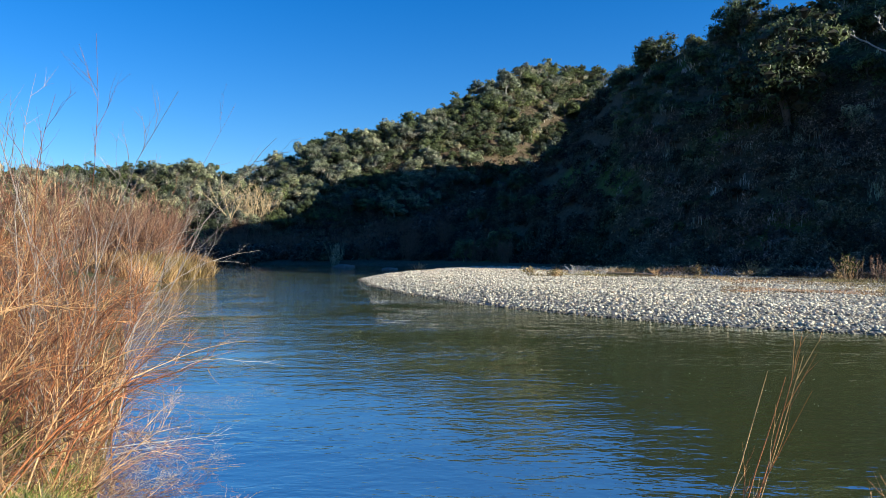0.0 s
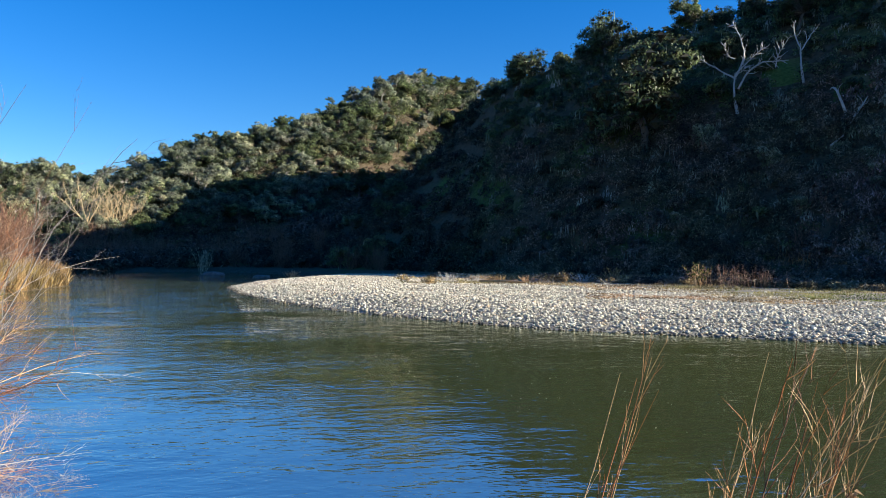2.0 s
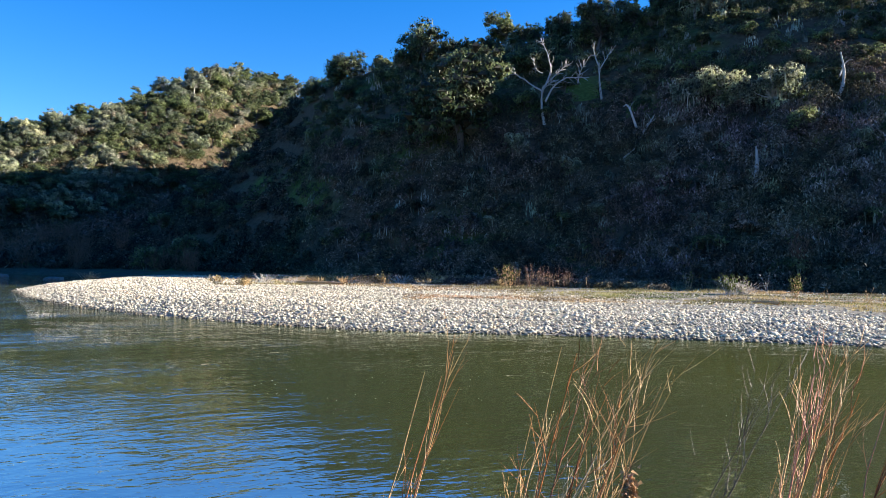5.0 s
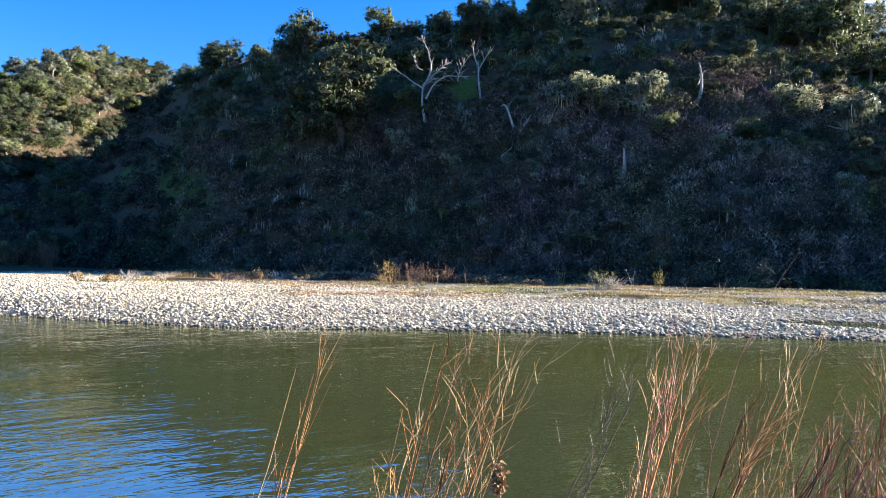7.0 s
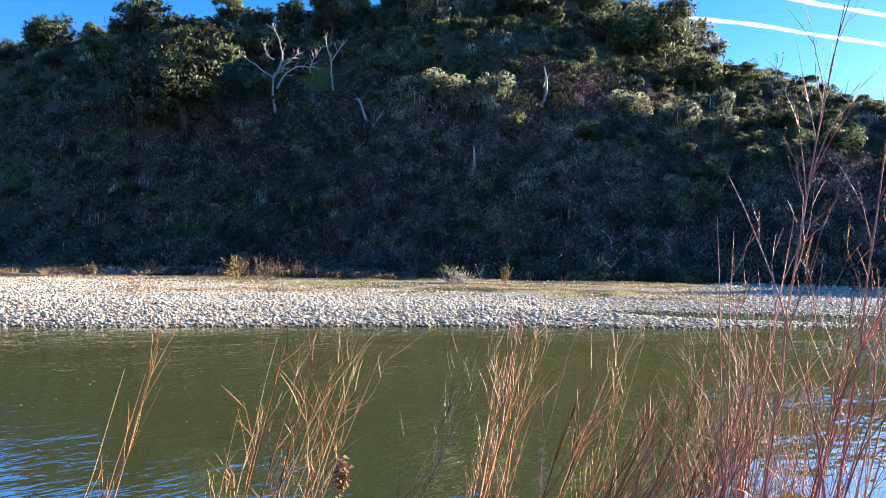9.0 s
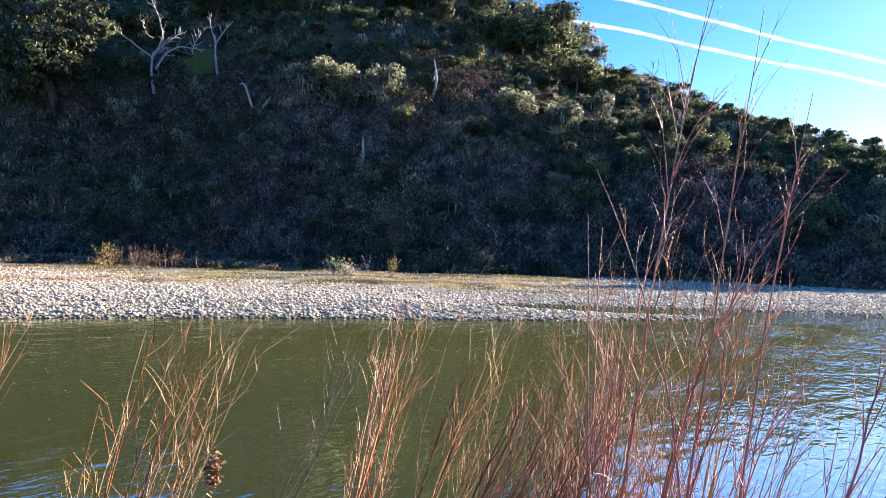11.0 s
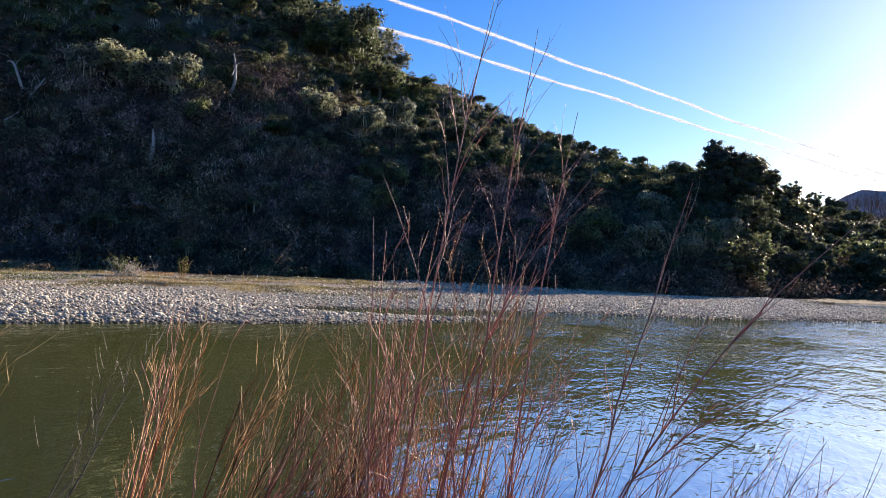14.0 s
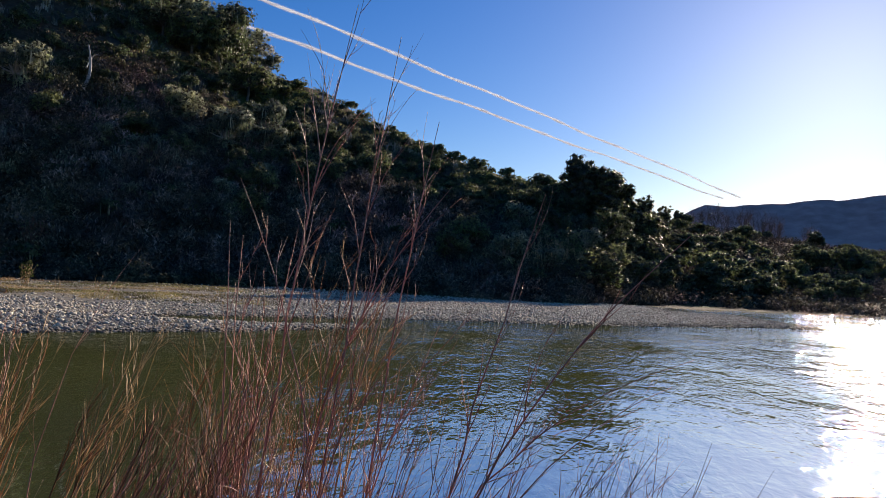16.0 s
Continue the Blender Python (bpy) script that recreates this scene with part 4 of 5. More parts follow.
def leader(label, seed, foot, mid, tip, dist, mat, thick, shoots, shoot_len, spread=0.34, lo=0.3):
    """One long stem that bends from its foot by a middle point to its tip, with upright side shoots."""
    r = np.random.default_rng(seed)
    ob = tagged(new("willow_shrub"), label, "shrub", "bare willows on the near bank")
    a, b, c = np.array(at(foot, dist, 0.1)), spot(mid[0], mid[1], dist), spot(tip[0], tip[1], dist + 0.1)
    ob.location = a
    n = 16
    u = np.linspace(0, 1, n)[:, None]
    k = np.linalg.norm(b - a) / (np.linalg.norm(b - a) + np.linalg.norm(c - b))
    q = (b - a * (1 - k) ** 2 - c * k ** 2) / (2 * k * (1 - k))
    P = (a * (1 - u) ** 2 + q * 2 * u * (1 - u) + c * u ** 2 + r.normal(size=(n, 3)) * 0.005 * u * (1 - u) * 4)[None]
    pieces = [(P, taper(1, n, thick, thick * 0.14), 6)]
    S, at_s, _ = branch_off(P, shoots, shoot_len, r, 1.0, spread, lo, 0.93, 6, 0.03, 0.1)
    r0 = thick * (0.5 - 0.3 * at_s)
    pieces.append((S, taper(len(S), 6, r0, r0 * 0.15), 4))
    Q, at_q, _ = branch_off(S, 2, shoot_len * 0.4, r, 1.0, spread, 0.25, 0.9, 4, 0.03, 0.06)
    pieces.append((Q, taper(len(Q), 4, thick * 0.16, thick * 0.05), 3))
    for name, (path, rad, sides) in zip(("stem", "shoot_mass", "twig_mass"), pieces):
        V, F = tubes(path, rad, sides)
        piece = part(name, mesh(name, V - a, F, mat, True), ob)
        if name != "stem":
            piece["kind"] = "stuff"
    return ob


leader("tall red-brown willow leader standing against the sky", 301, 65.5, (69.0, -5.3), (72.9, 19.0), 2.6, M_WILLOW_RED, 0.0082, 14, 0.5, 0.4, lo=0.4)
leader("tall slim willow leader with upright side shoots", 302, 70.5, (74.1, -0.4), (76.3, 17.0), 2.6, M_WILLOW_RED, 0.0074, 12, 0.45, 0.4, lo=0.4)
leader("upright red willow stem with pale tip", 303, 65.2, (64.8, -7.2), (64.4, 2.7), 2.6, M_WILLOW_RED, 0.0075, 8, 0.35)
leader("red willow stem bending outward near its tip", 304, 70.8, (69.4, -6.0), (65.0, 5.9), 2.55, M_WILLOW_RED, 0.0075, 6, 0.3)
leader("slim willow stem leaning out with bare tip", 305, 72.5, (74.6, -4.0), (80.8, 6.2), 2.6, M_WILLOW_RED, 0.0078, 10, 0.35)
leader("upright willow stem with fine red twigs", 306, 74.5, (77.0, -6.0), (79.5, 11.0), 2.65, M_WILLOW_RED, 0.0075, 9, 0.4)
leader("long dark willow stem leaning over bright water", 307, 76.5, (84.9, -5.8), (88.1, 6.0), 2.4, M_WILLOW_RED, 0.0068, 12, 0.4, 0.3)
leader("long dark willow stem arching far over bright water", 308, 77.5, (90.1, -6.8), (98.6, 3.2), 2.3, M_WILLOW_RED, 0.0070, 14, 0.42, 0.34)
leader("dark willow stem leaning low over bright water", 309, 80.0, (88.5, -12.0), (99.2, -5.5), 2.3, M_WILLOW_RED, 0.0055, 12, 0.35, 0.36)
leader("slim dark willow stem above the water", 310, 84.0, (90.5, -13.0), (97.8, -7.5), 2.3, M_WILLOW_RED, 0.0048, 8, 0.3, 0.36)

leader("single thin bare shoot above the water", 311, 53.6, (56.2, -2.2), (57.8, 0.4), 3.4, M_WILLOW_RED, 0.0042, 4, 0.25)

# a knot of flood debris caught in the stems
r = np.random.default_rng(65)
c = spot(36.45, -16.9, 3.3)
pts = c + r.normal(size=(420, 3)) * np.array([0.013, 0.013, 0.035])
V, F = leaves(pts, 0.013, r, 0.0, 2.2)
tagged(new("debris_knot", mesh("debris_knot", V, F, M_TAN)), "brown knot of dead leaves caught in willow stems", "debris")


# ---- the big willow thicket on the bank upstream ----
def bank_thicket(label, seed, count, y0, y1, back, length, lean, mats, thick, shoots, shoot_len, name="willow_shrub", up=1.0, fine=3, spread=0.4):
    r = np.random.default_rng(seed)
    ym = 0.5 * (y0 + y1)
    edge = lambda y: np.interp(y, [7, 8.5, 17, 45, 66, 84, 108, 147], [-3.6, -4.3, -7.5, -20, -26, -26.5, -42, -48])
    ob = tagged(new(name), label, "shrub", "willow thicket upstream")
    xm = edge(ym) - 0.5 * (back[0] + back[1])
    ob.location = (xm, ym, float(ground_z(np.array([xm]), np.array([ym]))[0]) - 0.1)
    for k in range(count):
        y = r.uniform(y0, y1)
        x = edge(y) - r.uniform(*back)
        z = float(ground_z(np.array([x]), np.array([y]))[0]) - 0.1
        L = length * r.uniform(0.55, 1.2)
        d = np.array([lean[0] + r.normal() * 0.45, lean[1] + r.normal() * 0.5, up * r.uniform(0.5, 1.1)])
        d /= np.linalg.norm(d)
        b = np.array([x, y, z])
        stem_part(ob, b, b + d * L, r, mats[k % len(mats)], thick * r.uniform(0.6, 1.3), shoots, shoot_len, 0.9, spread, 0.07, 0.10, fine, 0.15)
    return ob


OR = [M_RUST, M_WILLOW, M_RUST, M_RUST, M_TAN]
bank_thicket("dense orange-brown bare willow bush on the bank", 71, 46, 6.5, 9.5, (0.2, 2.4), 2.3, (0.4, 0.1), OR, 0.011, 9, 0.8, fine=3, spread=0.75)
bank_thicket("dense orange-brown bare willow bush by the water", 72, 84, 9, 13, (0.2, 3.2), 2.7, (0.35, 0.1), OR, 0.012, 10, 0.9, fine=3, spread=0.75)
bank_thicket("tall orange willow bush overhanging the river", 73, 80, 12, 17, (0.8, 4.5), 3.4, (0.2, 0.0), OR, 0.014, 10, 1.1, fine=3, spread=0.75)
bank_thicket("tall orange-tan willow bush along the bank", 74, 50, 16, 26, (2.2, 7.0), 3.8, (0.1, 0.0), OR, 0.016, 9, 1.2, fine=2, spread=0.7)
bank_thicket("tangle of dry tan twigs hanging to the water", 75, 60, 7.5, 14, (-0.8, 0.8), 1.5, (0.7, -0.1), [M_TAN, M_ASH, M_RUST, M_WILLOW, M_RUST], 0.007, 8, 0.55, up=0.22, spread=0.7, fine=2)
bank_thicket("tangled brown and tan dead twigs low on the bank", 79, 60, 5.6, 9.0, (-0.3, 1.5), 1.2, (0.3, -0.1), [M_ASH, M_TAN, M_RUST, M_TAN, M_RUST], 0.006, 10, 0.5, up=0.4, spread=0.9, fine=3)
bank_thicket("bleached bare branches drooping into the river", 76, 4, 9.5, 12.0, (-0.5, 0.3), 2.3, (1.0, -0.2), [M_GREY], 0.011, 7, 0.6, up=0.10, spread=0.5, fine=2)
bank_thicket("tall sparse grey willow tops against the sky", 77, 44, 10.5, 13.5, (-0.1, 1.6), 5.0, (0.05, 0.0), [M_ASH, M_ASH, M_RUST], 0.012, 9, 1.1, up=1.5, spread=0.4, fine=3)
bank_thicket("long bare branch arching low over the river", 78, 2, 16, 19, (-0.3, 0.3), 4.2, (1.0, 0.1), [M_TAN, M_GREY], 0.014, 5, 0.6, up=0.16, spread=0.4, fine=1)


# ---- bare willows farther upstream ----
def bare_willow(seed, h, stems, mat, name="bare_willow"):
    r = np.random.default_rng(seed)
    ob = new(name)
    base = np.stack([r.normal(size=stems) * 0.09 * h, r.normal(size=stems) * 0.09 * h, np.full(stems, -0.3)], 1)
    a = r.uniform(0, 2 * np.pi, stems)
    o = r.uniform(0.05, 0.42, stems) * h
    tip = base + np.stack([np.cos(a) * o, np.sin(a) * o, h * r.uniform(0.6, 1.0, stems)], 1)
    P = bent(base, tip, 7, r, 0.05)
    S, s1, _ = branch_off(P, 7, h * 0.28, r, 0.8, 0.6, 0.2, 0.95, 5, 0.05, 0.1)
    Q, s2, _ = branch_off(S, 3, h * 0.14, r, 0.8, 0.6, 0.2, 0.95, 3, 0.05, 0.05)
    t = 0.0065 * h
    part("stem_mass", mesh("stem_mass", *tubes(P, taper(stems, 7, t, t * 0.3), 5), mat, True), ob)["kind"] = "stuff"
    V, F = join([tubes(S, taper(len(S), 5, t * 0.5, t * 0.25), 3), tubes(Q, taper(len(Q), 3, t * 0.3, t * 0.18), 3)])
    part("twig_mass", mesh("twig_mass", V, F, mat, True), ob)["kind"] = "stuff"
    return ob


BARE = [bare_willow(81, 6, 16, M_THICKET), bare_willow(82, 5, 20, M_THICKET), bare_willow(83, 6, 14, M_THICKET_PALE)]
tagged(BARE[0], "bare reddish-brown willow thicket on the far bank", "shrub", "bare willows upstream")
tagged(BARE[1], "bare brown willow bush at the water's edge", "shrub", "bare willows upstream")
tagged(BARE[2], "bare pale tan willow standing in sun", "shrub", "bare willows upstream")
rr = random.Random(84)
for k in range(44):
    y = rr.uniform(62, 140)
    x = np.interp(y, [45, 66, 76, 84, 92, 108, 147], [-20, -26, -26, -26.5, -31, -42, -48]) - rr.uniform(1.5, 14)
    put(BARE[k % 2 if k % 5 else 2], x, y, rr.uniform(0, 360), rr.uniform(1.1, 1.8))
for k in range(30):
    az = rr.uniform(-17, 6)
    d = np.interp(az, [-17, -8, -2, 6], [168, 158, 130, 112]) + rr.uniform(0, 30)
    put(BARE[k % 2], d * math.sin(radians(az)), d * math.cos(radians(az)), rr.uniform(0, 360), rr.uniform(0.7, 1.4))
for az, d, size in ((-14.9, 236, 2.4), (-16.2, 240, 2.1), (-13.6, 238, 2.0), (-8.7, 150, 0.85)):
    put(BARE[2], d * math.sin(radians(az)), d * math.cos(radians(az)), az * 40, size)
for k in range(40):
    az = rr.uniform(-21, -3)
    d = np.interp(az, [-21, -8, -3], [172, 168, 160]) + rr.uniform(0, 55)
    put(BARE[k % 2], d * math.sin(radians(az)), d * math.cos(radians(az)), rr.uniform(0, 360), rr.uniform(1.2, 2.0), 0.2, 0.8)
# bare saplings along the hill's foot
for az, el, size in ((35.5, 0.0, 0.8), (48.9, -0.6, 0.8), (20, 0.0, 0.7)):
    x, y, z, d = on_slope(az, el)
    put(BARE[1], x, y, az * 70, size)
for az, size in ((84.9, 0.75), (86.3, 0.8), (88.4, 0.6)):
    x, y, z, d = on_slope(az, 0.0)
    put(BARE[2], x, y, az * 70, size)
for az, d, size in ((96.6, 222, 1.3), (97.6, 232, 1.7), (98.6, 238, 1.6), (99.8, 246, 1.9), (101.0, 252, 1.9), (101.8, 256, 1.7), (103.9, 262, 1.5)):
    put(BARE[1], d * math.sin(radians(az)), d * math.cos(radians(az)), az * 70, size)
for o in BARE:
    drop(o)


# ---- dead trees and logs on the hill ----
def dead_tree(label, az, el, limbs, thick, seed, twigs=5, name="dead_tree", wood=M_DEADWOOD):
    """A bleached dead tree; limbs: start, end as (across, height) metres in the plane that faces the river, and thickness."""
    x, y, z, d = on_slope(az, el)
    r = np.random.default_rng(seed)
    ob = tagged(new(name), label, "dead tree")
    ob.location = (x, y, z - 0.3)
    ob.rotation_euler = (0, 0, -radians(az))
    for k, (a, b, t) in enumerate(limbs):
        dep = r.normal(size=2) * 0.4
        P = bent(np.array([[a[0], 0, a[1]]]), np.array([[b[0], 0 if k == 0 else dep[1] * 2, b[1]]]), 9, r, 0.04 if k == 0 else 0.11)
        pieces = [tubes(P, taper(1, 9, thick * t, thick * t * 0.3), 6)]
        if twigs and k:
            S, s1, _ = branch_off(P, twigs, 1.5, r, 0.6, 0.7, 0.3, 0.98, 5, 0.08, 0.1)
            pieces.append(tubes(S, taper(len(S), 5, thick * 0.22, thick * 0.07), 4))
        V, F = join(pieces)
        part("trunk" if k == 0 else "limb", mesh("limb", V, F, wood, True), ob)
    return ob


dead_tree("large bleached dead oak with crooked spreading limbs", 30.9, 10.2, [((0, 0), (-0.3, 5.5), 1.0), ((-0.3, 5.0), (-0.6, 12.5), 0.6), ((-0.2, 4.8), (-6.0, 8.8), 0.55), ((0.1, 3.4), (6.2, 6.8), 0.6),
                                                     ((-0.2, 5.5), (3.2, 8.6), 0.4), ((-0.3, 7.4), (-1.6, 9.2), 0.35), ((4.6, 5.9), (6.4, 9.6), 0.3), ((0, 5.4), (1.2, 6.6), 0.3)], 0.27, 91, 15)
dead_tree("bleached forked dead trunk on the shaded slope", 37.9, 8.6, [((0, 0), (0.1, 1.2), 1.0), ((0.1, 1.0), (-1.9, 5.2), 0.8), ((0.1, 1.0), (2.0, 4.0), 0.7)], 0.27, 92, 3)
dead_tree("short pale snag with a splintered top", 45.9, 5.5, [((0, 0), (0.2, 4.4), 1.0), ((0.2, 0.4), (1.6, 1.4), 0.4)], 0.34, 93, 1, "dead_snag")
dead_tree("slim pale dead trunk among brush", 35.2, 12.0, [((0, 0), (-0.4, 5.5), 1.0), ((-0.3, 4.5), (1.6, 7.6), 0.5), ((-0.4, 5.0), (-1.0, 8.6), 0.5)], 0.22, 94, 4)
dead_tree("peeling pale snag among lichen oaks", 51.2, 11.0, [((0, 0), (0.3, 6.0), 1.0), ((0.2, 3.0), (1.0, 5.0), 0.4)], 0.30, 95, 3, "dead_snag")
dead_tree("thin bleached snag on the lower slope", 50.0, 9.0, [((0, 0), (0.1, 2.8), 1.0), ((0.1, 1.5), (0.9, 2.2), 0.5)], 0.16, 96, 2, "dead_snag")
dead_tree("fallen bleached trunk lying on the slope", 9.3, 2.2, [((-2.5, 0.6), (2.6, 3.4), 1.0), ((0.5, 2.0), (1.8, 3.8), 0.5)], 0.26, 97, 3, "fallen_tree")
dead_tree("small fallen bleached branch on the slope", 37.4, 7.6, [((-1.0, 0.2), (0.4, 1.4), 1.0), ((0.3, 1.2), (1.1, 0.5), 0.8)], 0.16, 98, 1, "fallen_tree")
dead_tree("bare dead tree on the falling ridge line", 67.8, 12.0, [((0, 0), (0, 2.4), 1.0), ((0, 2), (-1.6, 4.4), 0.6), ((0, 2), (1.2, 4.8), 0.6), ((0, 2.2), (0.1, 5.2), 0.6)], 0.16, 99, 8)
dead_tree("bare grey tree on the falling ridge line", 72.3, 9.8, [((0, 0), (0, 2.0), 1.0), ((0, 1.6), (-2.0, 4.2), 0.6), ((0, 1.6), (1.8, 4.4), 0.6), ((0, 1.8), (0.2, 5.0), 0.6)], 0.14, 100, 9)

FAN = [((0, 0), (0, 5), 1.0), ((0, 3), (-5, 13), 0.55), ((0, 3), (5, 12), 0.55), ((0, 4), (-2, 14), 0.55), ((0, 4), (2.5, 14), 0.55), ((0, 3.5), (-7, 10), 0.45), ((0, 3.5), (7, 9.5), 0.45)]
dead_tree("pale leafless tree standing in sun upstream", -16.4, 1.2, [((a[0] * 1.25, a[1] * 1.25), (b[0] * 1.25, b[1] * 1.25), t) for a, b, t in FAN], 0.26, 101, 26, "bare_tree", M_THICKET_PALE)
dead_tree("slim pale leafless tree beside a larger one", -14.6, 1.2, FAN, 0.18, 102, 22, "bare_tree", M_THICKET_PALE)


# ---- plants on the gravel bar ----
def weed(name, label, az, el, h, seed, count, mat, width, leafy=None, lean=0.45):
    """A small upright plant on the bar: stiff stems, with leaves where it has them."""
    z = float(np.interp(az, [4, 15, 30], [0.9, 0.66, 0.52]))
    d = (EYE - z) / math.tan(radians(-el))
    ob = tagged(new(name), label, "shrub")
    ob.location = at(az, d, 0.05)
    r = np.random.default_rng(seed)
    b = np.stack([r.normal(size=count) * width * 0.2, r.normal(size=count) * width * 0.2, np.zeros(count)], 1)
    t = b + np.stack([r.normal(size=count) * width * lean, r.normal(size=count) * width * lean, h * r.uniform(0.5, 1.05, count)], 1)
    P = bent(b, t, 5, r, 0.05)
    S, _, _ = branch_off(P, 4, h * 0.25, r, 1.0, 0.5, 0.3, 0.95, 4)
    V, F = join([tubes(P, taper(count, 5, 0.018, 0.007), 4), tubes(S, taper(len(S), 4, 0.009, 0.004), 3)])
    part("stem_mass", mesh("stem_mass", V, F, mat, True), ob)["kind"] = "stuff"
    if leafy:
        pts = (P[:, 2:] + r.normal(size=(count, 3, 3)) * 0.05).reshape(-1, 3)
        pts = np.repeat(pts, 4, 0) + r.normal(size=(len(pts) * 4, 3)) * 0.07
        part("foliage", mesh("foliage", *leaves(pts, 0.09, r, 0.2, 1.8), leafy), ob)["kind"] = "stuff"
    return ob


weed("green_bush", "yellow-green leafy bush at the back of the bar", 28.2, -2.2, 2.1, 111, 26, M_TAN, 1.2, leafy=M_GREENGRASS)
weed("reed_clump", "reddish dry reeds at the foot of the hill", 30.3, -2.2, 2.2, 112, 34, M_THICKET, 4.4, lean=0.03)
weed("reed_clump", "brown dry reeds at the foot of the hill", 32.4, -2.2, 1.9, 113, 26, M_THICKET, 4.4, lean=0.03)
weed("grey_bush", "grey twiggy bush with yellow-green tips on gravel", 44.3, -2.55, 1.5, 114, 40, M_GREY, 1.3, leafy=M_GREENGRASS)
weed("grey_bush", "rounded grey-pink dry bush on gravel", 45.2, -2.5, 1.1, 115, 70, M_GREY, 1.3)
weed("sapling", "thin bare sapling on the gravel bar", 46.7, -2.45, 1.6, 116, 3, M_GREY, 0.7)
weed("green_bush", "narrow yellow-green bush standing on gravel", 48.5, -2.55, 1.6, 117, 18, M_TAN, 0.7, leafy=M_GREENGRASS)
weed("green_bush", "small yellow-green sprig at the bar's back edge", 41.4, -2.2, 1.7, 118, 8, M_TAN, 0.6, leafy=M_GREENGRASS)
weed("dry_bush", "golden dry bush at the back of the bar", 22.1, -2.0, 1.3, 119, 30, M_TAN, 1.2, leafy=M_DRYGRASS)
weed("dry_bush", "small golden dry bush on gravel", 18.5, -2.05, 1.0, 120, 30, M_TAN, 1.3, leafy=M_DRYGRASS)
weed("dry_bush", "golden tuft of dry stems on the bar's tip", -2.3, -1.45, 1.1, 121, 40, M_TAN, 1.2)
weed("dry_stalks", "few dry stalks standing on gravel", 50.6, -2.6, 0.9, 122, 3, M_TAN, 0.5)
weed("dry_stalks", "few dry stalks on the bar beside the inlet", 53, -2.7, 1.1, 123, 3, M_TAN, 0.6)
for k, (az, el, h) in enumerate(((12, -2.0, 0.9), (15.5, -2.05, 0.8), (20, -2.0, 1.0), (24.5, -1.95, 0.9), (26, -1.9, 1.0), (34.5, -1.95, 1.0), (36.5, -1.95, 0.9), (38.5, -2.0, 0.9), (9.6, -1.9, 0.9))):
    weed("dry_bush", "low greyish-tan dry bush along the bar's back edge", az, el, h, 130 + k, 34, M_TAN if k % 2 else M_GREY, 1.3)
rr = random.Random(140)
for k in range(34):
    weed("dry_bush", "small tan dry bush at the foot of the hill", rr.uniform(6, 48), rr.uniform(-2.15, -1.85), rr.uniform(0.4, 0.9), 160 + k, 22, (M_TAN, M_GREY, M_ASH)[k % 3], rr.uniform(0.7, 1.6), leafy=M_DRYGRASS if k % 2 else None)


def grass(name, label, seed, n, x, y, h, mat, width=0.02, lean=0.35):
    r = np.random.default_rng(seed)
    z = ground_z(x, y) - 0.02
    b = np.stack([x, y, z], 1)
    t = b + np.stack([r.normal(size=n) * lean * h, r.normal(size=n) * lean * h, h * r.uniform(0.4, 1.2, n)], 1)
    a = r.uniform(0, np.pi, n)
    w = np.stack([np.cos(a), np.sin(a), np.zeros(n)], 1) * width
    m = (b + t) * 0.5 + np.array([0, 0, 1]) * h * 0.12
    V = np.stack([b - w, b + w, m + w * 0.8, m - w * 0.8, t + w * 0.15, t - w * 0.15], 1).reshape(-1, 3)
    i = np.arange(n)[:, None] * 6
    F = np.concatenate([i + np.array([[0, 1, 2, 3]]), i + np.array([[3, 2, 4, 5]])])
    return tagged(new(name, mesh(name, V, F, mat)), label, "grass", kind="stuff")


def bar_strip(n, seed, az0, az1, e0, e1, z=0.55, patch=4.0, cut=0.0):
    r = np.random.default_rng(seed)
    az, el = r.uniform(az0, az1, n * 3), r.uniform(e0, e1, n * 3)
    d = (EYE - z) / np.tan(np.radians(-el))
    x, y = d * np.sin(np.radians(az)), d * np.cos(np.radians(az))
    ok = (lumps(x, y, patch, seed) > cut) & ~in_river(x, y)
    return x[ok][:n], y[ok][:n]


for nm, lb, sd, n, rng4, h, mat, cut in (
        ("dry_grass", "strip of golden dry grass along the bar's back", 141, 9000, (6, 48, -2.35, -1.9), 0.25, M_DRYGRASS, 0.0),
        ("dry_grass", "patchy yellow-green turf on the gravel bar", 142, 26000, (20, 66, -3.3, -2.2), 0.13, M_DRYGRASS, -0.15),
        ("green_weeds", "low green weeds among the gravel", 143, 7000, (30, 66, -3.0, -2.3), 0.10, M_GREENGRASS, 0.1),
        ("dry_grass", "fringe of pale dry weeds at the hill's foot", 144, 7000, (8, 46, -2.0, -1.8), 0.6, M_DRYGRASS, 0.1)):
    x, y = bar_strip(n, sd, *rng4, cut=cut)
    grass(nm, lb, sd, len(x), x, y, h, mat)
r = np.random.default_rng(151)
y = r.uniform(58, 112, 9000)
x = np.interp(y, [45, 66, 76, 84, 92, 108, 147], [-20, -26, -26, -26.5, -31, -42, -48]) - np.abs(r.normal(size=9000)) * 2.0
grass("reeds", "tan dry reeds along the sunlit bank", 152, 9000, x, y, 1.8, M_REED, 0.03, 0.3)
y = r.uniform(5, 18, 1800)
x = np.interp(y, [5, 7, 8.5, 17, 19], [-3.2, -3.6, -4.3, -7.5, -8.5]) - np.abs(r.normal(size=1800)) * 1.6
grass("bank_grass", "dry tan grass on the bank under the willows", 153, 1800, x, y, 0.28, M_DRYGRASS, 0.006, 0.5)
y = r.uniform(5, 10, 2500)
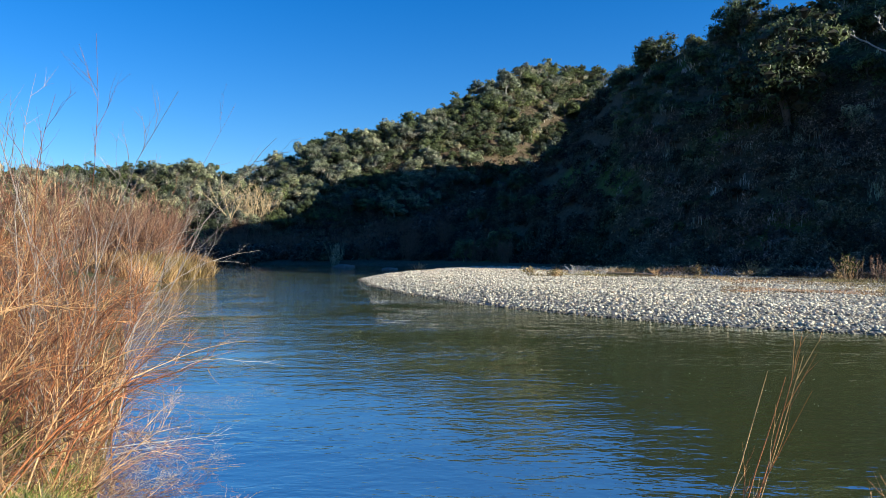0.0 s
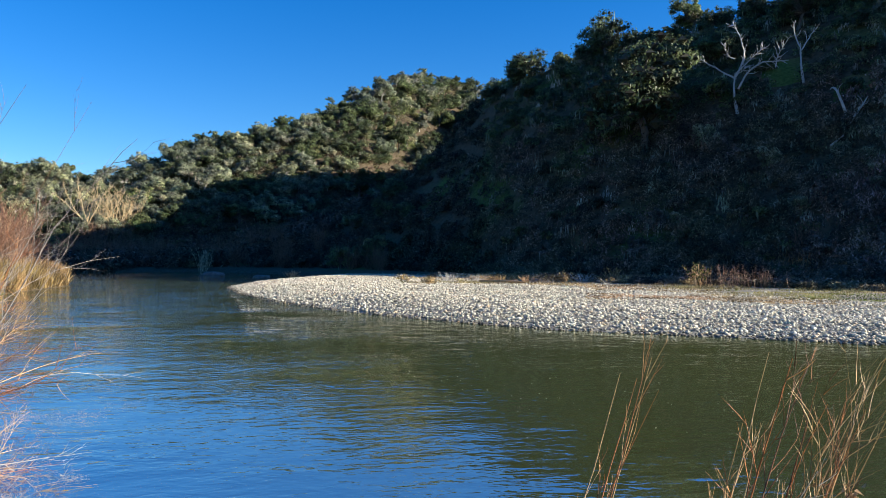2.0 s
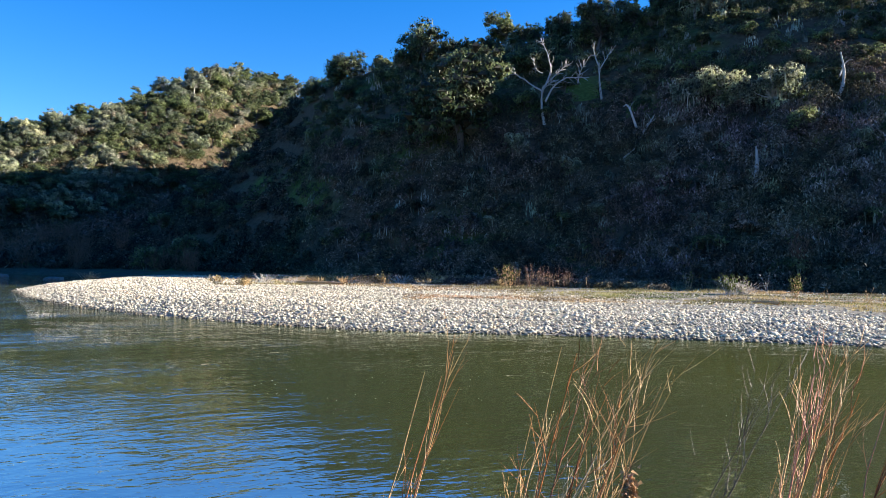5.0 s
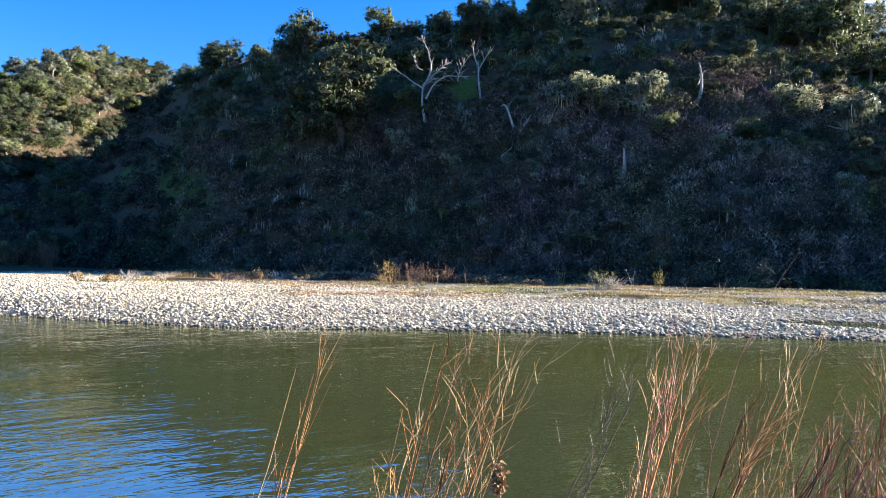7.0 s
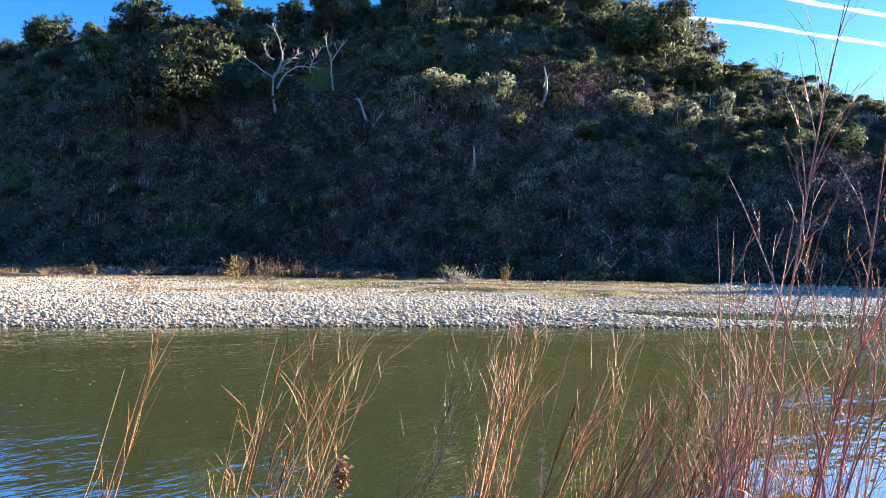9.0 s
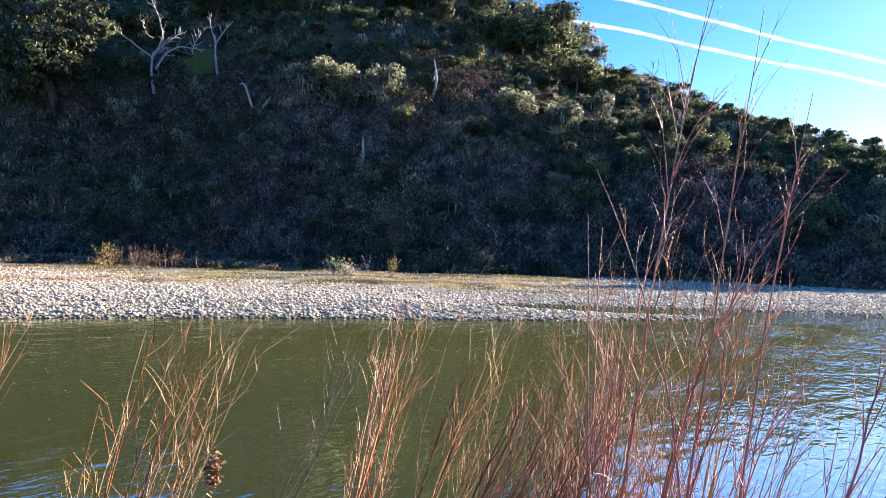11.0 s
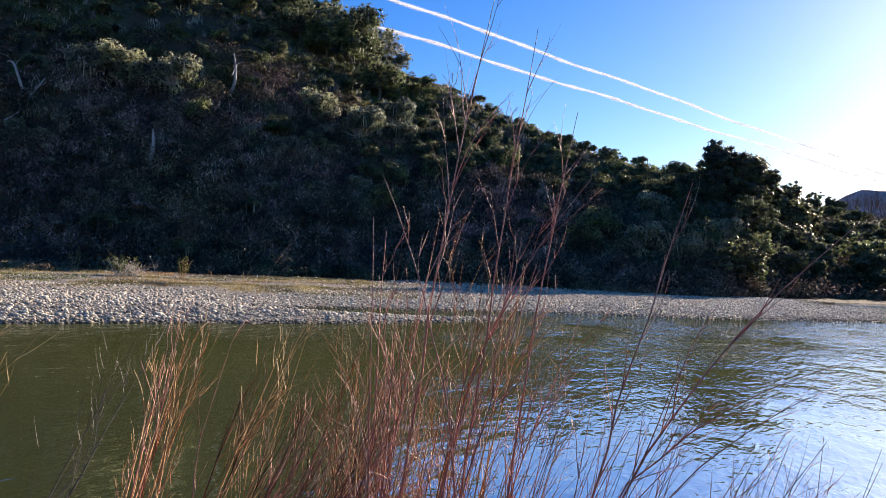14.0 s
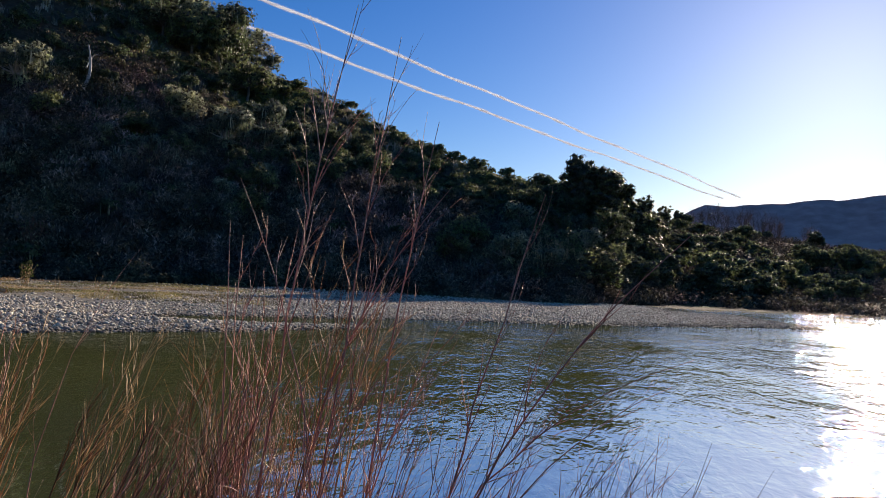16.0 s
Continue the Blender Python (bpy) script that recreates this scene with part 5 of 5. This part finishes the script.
x = np.interp(y, [5, 7, 8.5, 17, 19], [-3.2, -3.6, -4.3, -7.5, -8.5]) - np.abs(r.normal(size=2500)) * 1.2
grass("green_weeds", "fresh green weeds on the bank under the willows", 154, 2500, x, y, 0.25, M_GREENGRASS, 0.008, 0.5)


# ---- driftwood, boulders, foam ----
M_ROCK, nt, p = material("dark_weathered_rock", 0.85, 0.2)
rn = tex_noise(nt, coords(nt), 1.5, 6)
nt.links.new(ramp(nt, rn, [(0.3, (0.10, 0.09, 0.08)), (0.7, (0.22, 0.20, 0.18))]), p.inputs["Base Color"])
bump(nt, p, rn, 0.7, 0.1)


def boulder(label, az, d, size, seed):
    V, F = cobble(seed, 3)
    V = V * (1 + 0.12 * lumps(V[:, 0:1] * 4, V[:, 1:2] * 4 + V[:, 2:3] * 3, 1.0, seed)) * np.array(size)
    ob = tagged(new("boulder", mesh("boulder", V, F, M_ROCK, True)), label, "rock")
    p = at(az, d)
    ob.location = (p.x, p.y, max(p.z, -0.1) + size[2] * 0.25)
    return ob


boulder("low dark grey boulder at the far water's edge", -8.0, 128, (1.8, 1.2, 0.55), 161)
boulder("low grey boulder behind the bar", -4.5, 112, (1.3, 1.0, 0.4), 162)


def log(label, a, b, rad, seed, wood=M_TAN):
    r = np.random.default_rng(seed)
    a, b = np.array(at(*a)), np.array(at(*b))
    ob = tagged(new("driftwood_log"), label, "driftwood")
    ob.location = a
    P = bent(np.array([[0, 0, rad]]), (b - a + np.array([0, 0, rad]))[None], 8, r, 0.04)
    part("trunk", mesh("trunk", *tubes(P, taper(1, 8, rad, rad * 0.5), 7), wood, True), ob)
    return ob


log("bleached driftwood log on the grassy bank", (-22.8, 108), (-20.5, 112), 0.22, 171)
log("dark weathered driftwood on the gravel bar", (47.5, 48), (45.8, 48.5), 0.12, 172)
log("weathered driftwood at the bar's back edge", (12, 70), (15.5, 67), 0.16, 173)

r = np.random.default_rng(181)
n = 60
fx = np.concatenate([r.uniform(2, 9, n), r.uniform(8, 14, n // 2)])
fy = 18 - 0.35 * fx + r.normal(size=len(fx)) * 2.2
V0, F0 = cobble(5, 1)
s = r.uniform(0.004, 0.010, len(fx))
V = (V0[None] * s[:, None, None] * np.array([1.4, 1.2, 0.5]) + np.stack([fx, fy, np.full(len(fx), 0.004)], 1)[:, None]).reshape(-1, 3)
F = (F0[None] + (np.arange(len(fx)) * len(V0))[:, None, None]).reshape(-1, 3)
M_FOAM, nt, p = material("river_foam", 0.5, 0.4)
p.inputs["Base Color"].default_value = (0.5, 0.49, 0.42, 1)
tagged(new("foam_flecks", mesh("foam_flecks", V, F, M_FOAM, True)), "small white foam flecks drifting on the river", "foam", kind="stuff")

# ---- contrails ----


def contrail(label, a, b, width, seed):
    r = np.random.default_rng(seed)
    n = 90
    p, q = spot(a[0], a[1], a[2]), spot(b[0], b[1], b[2])
    s = np.linspace(0, 1, n)[:, None]
    P = p + (q - p) * s
    s1 = s[:, 0]
    P[:, 2] += 3 * np.sin(s1 * 23 + seed) + 1.5 * np.sin(s1 * 51 + 1)
    w = width * (1 - 0.45 * s1) * (1 + 0.12 * np.sin(s1 * 120 + seed) + 0.1 * r.normal(size=n))
    V, F = tubes(P[None], w[None], 10)
    V2, F2 = tubes(P[None], w[None] * 1.4, 10)
    V3, F3 = tubes(P[None], w[None] * 1.9, 10)
    V, F3 = join([(V, F), (V2, F2), (V3, F3)])
    return tagged(new("contrail", mesh("contrail", V, F3, [M_TRAIL, M_TRAIL_THIN], True, np.repeat([0, 1, 1], len(F)))), label, "contrail", kind="structure")


contrail("white contrail across the blue sky", (52, 21.2, 2600), (99.4, 6.2, 3600), 4.6, 1)
contrail("second white contrail running beside the first", (52, 18.7, 2600), (98.2, 6.1, 3600), 4.4, 2)


# ---- the cobbles nearest to the eye, one by one ----
SHAPES = []
for k in range(5):
    V, F = cobble(200 + k, 2)
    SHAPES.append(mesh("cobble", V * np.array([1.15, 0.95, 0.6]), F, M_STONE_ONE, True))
r = np.random.default_rng(201)
x, y, d = scatter(9000, r, (12, 30, 14, 30), 2.2, -0.2)
for k in range(min(300, len(x))):
    size = r.uniform(0.06, 0.115)
    ob = part("cobble", SHAPES[k % 5], ground)
    ob.location = (x[k], y[k], float(ground_z(x[k:k + 1], y[k:k + 1])[0]) + size * 0.25)
    ob.rotation_euler = (0, 0, r.uniform(0, 6.28))
    ob.scale = (size, size, size * r.uniform(0.8, 1.1))
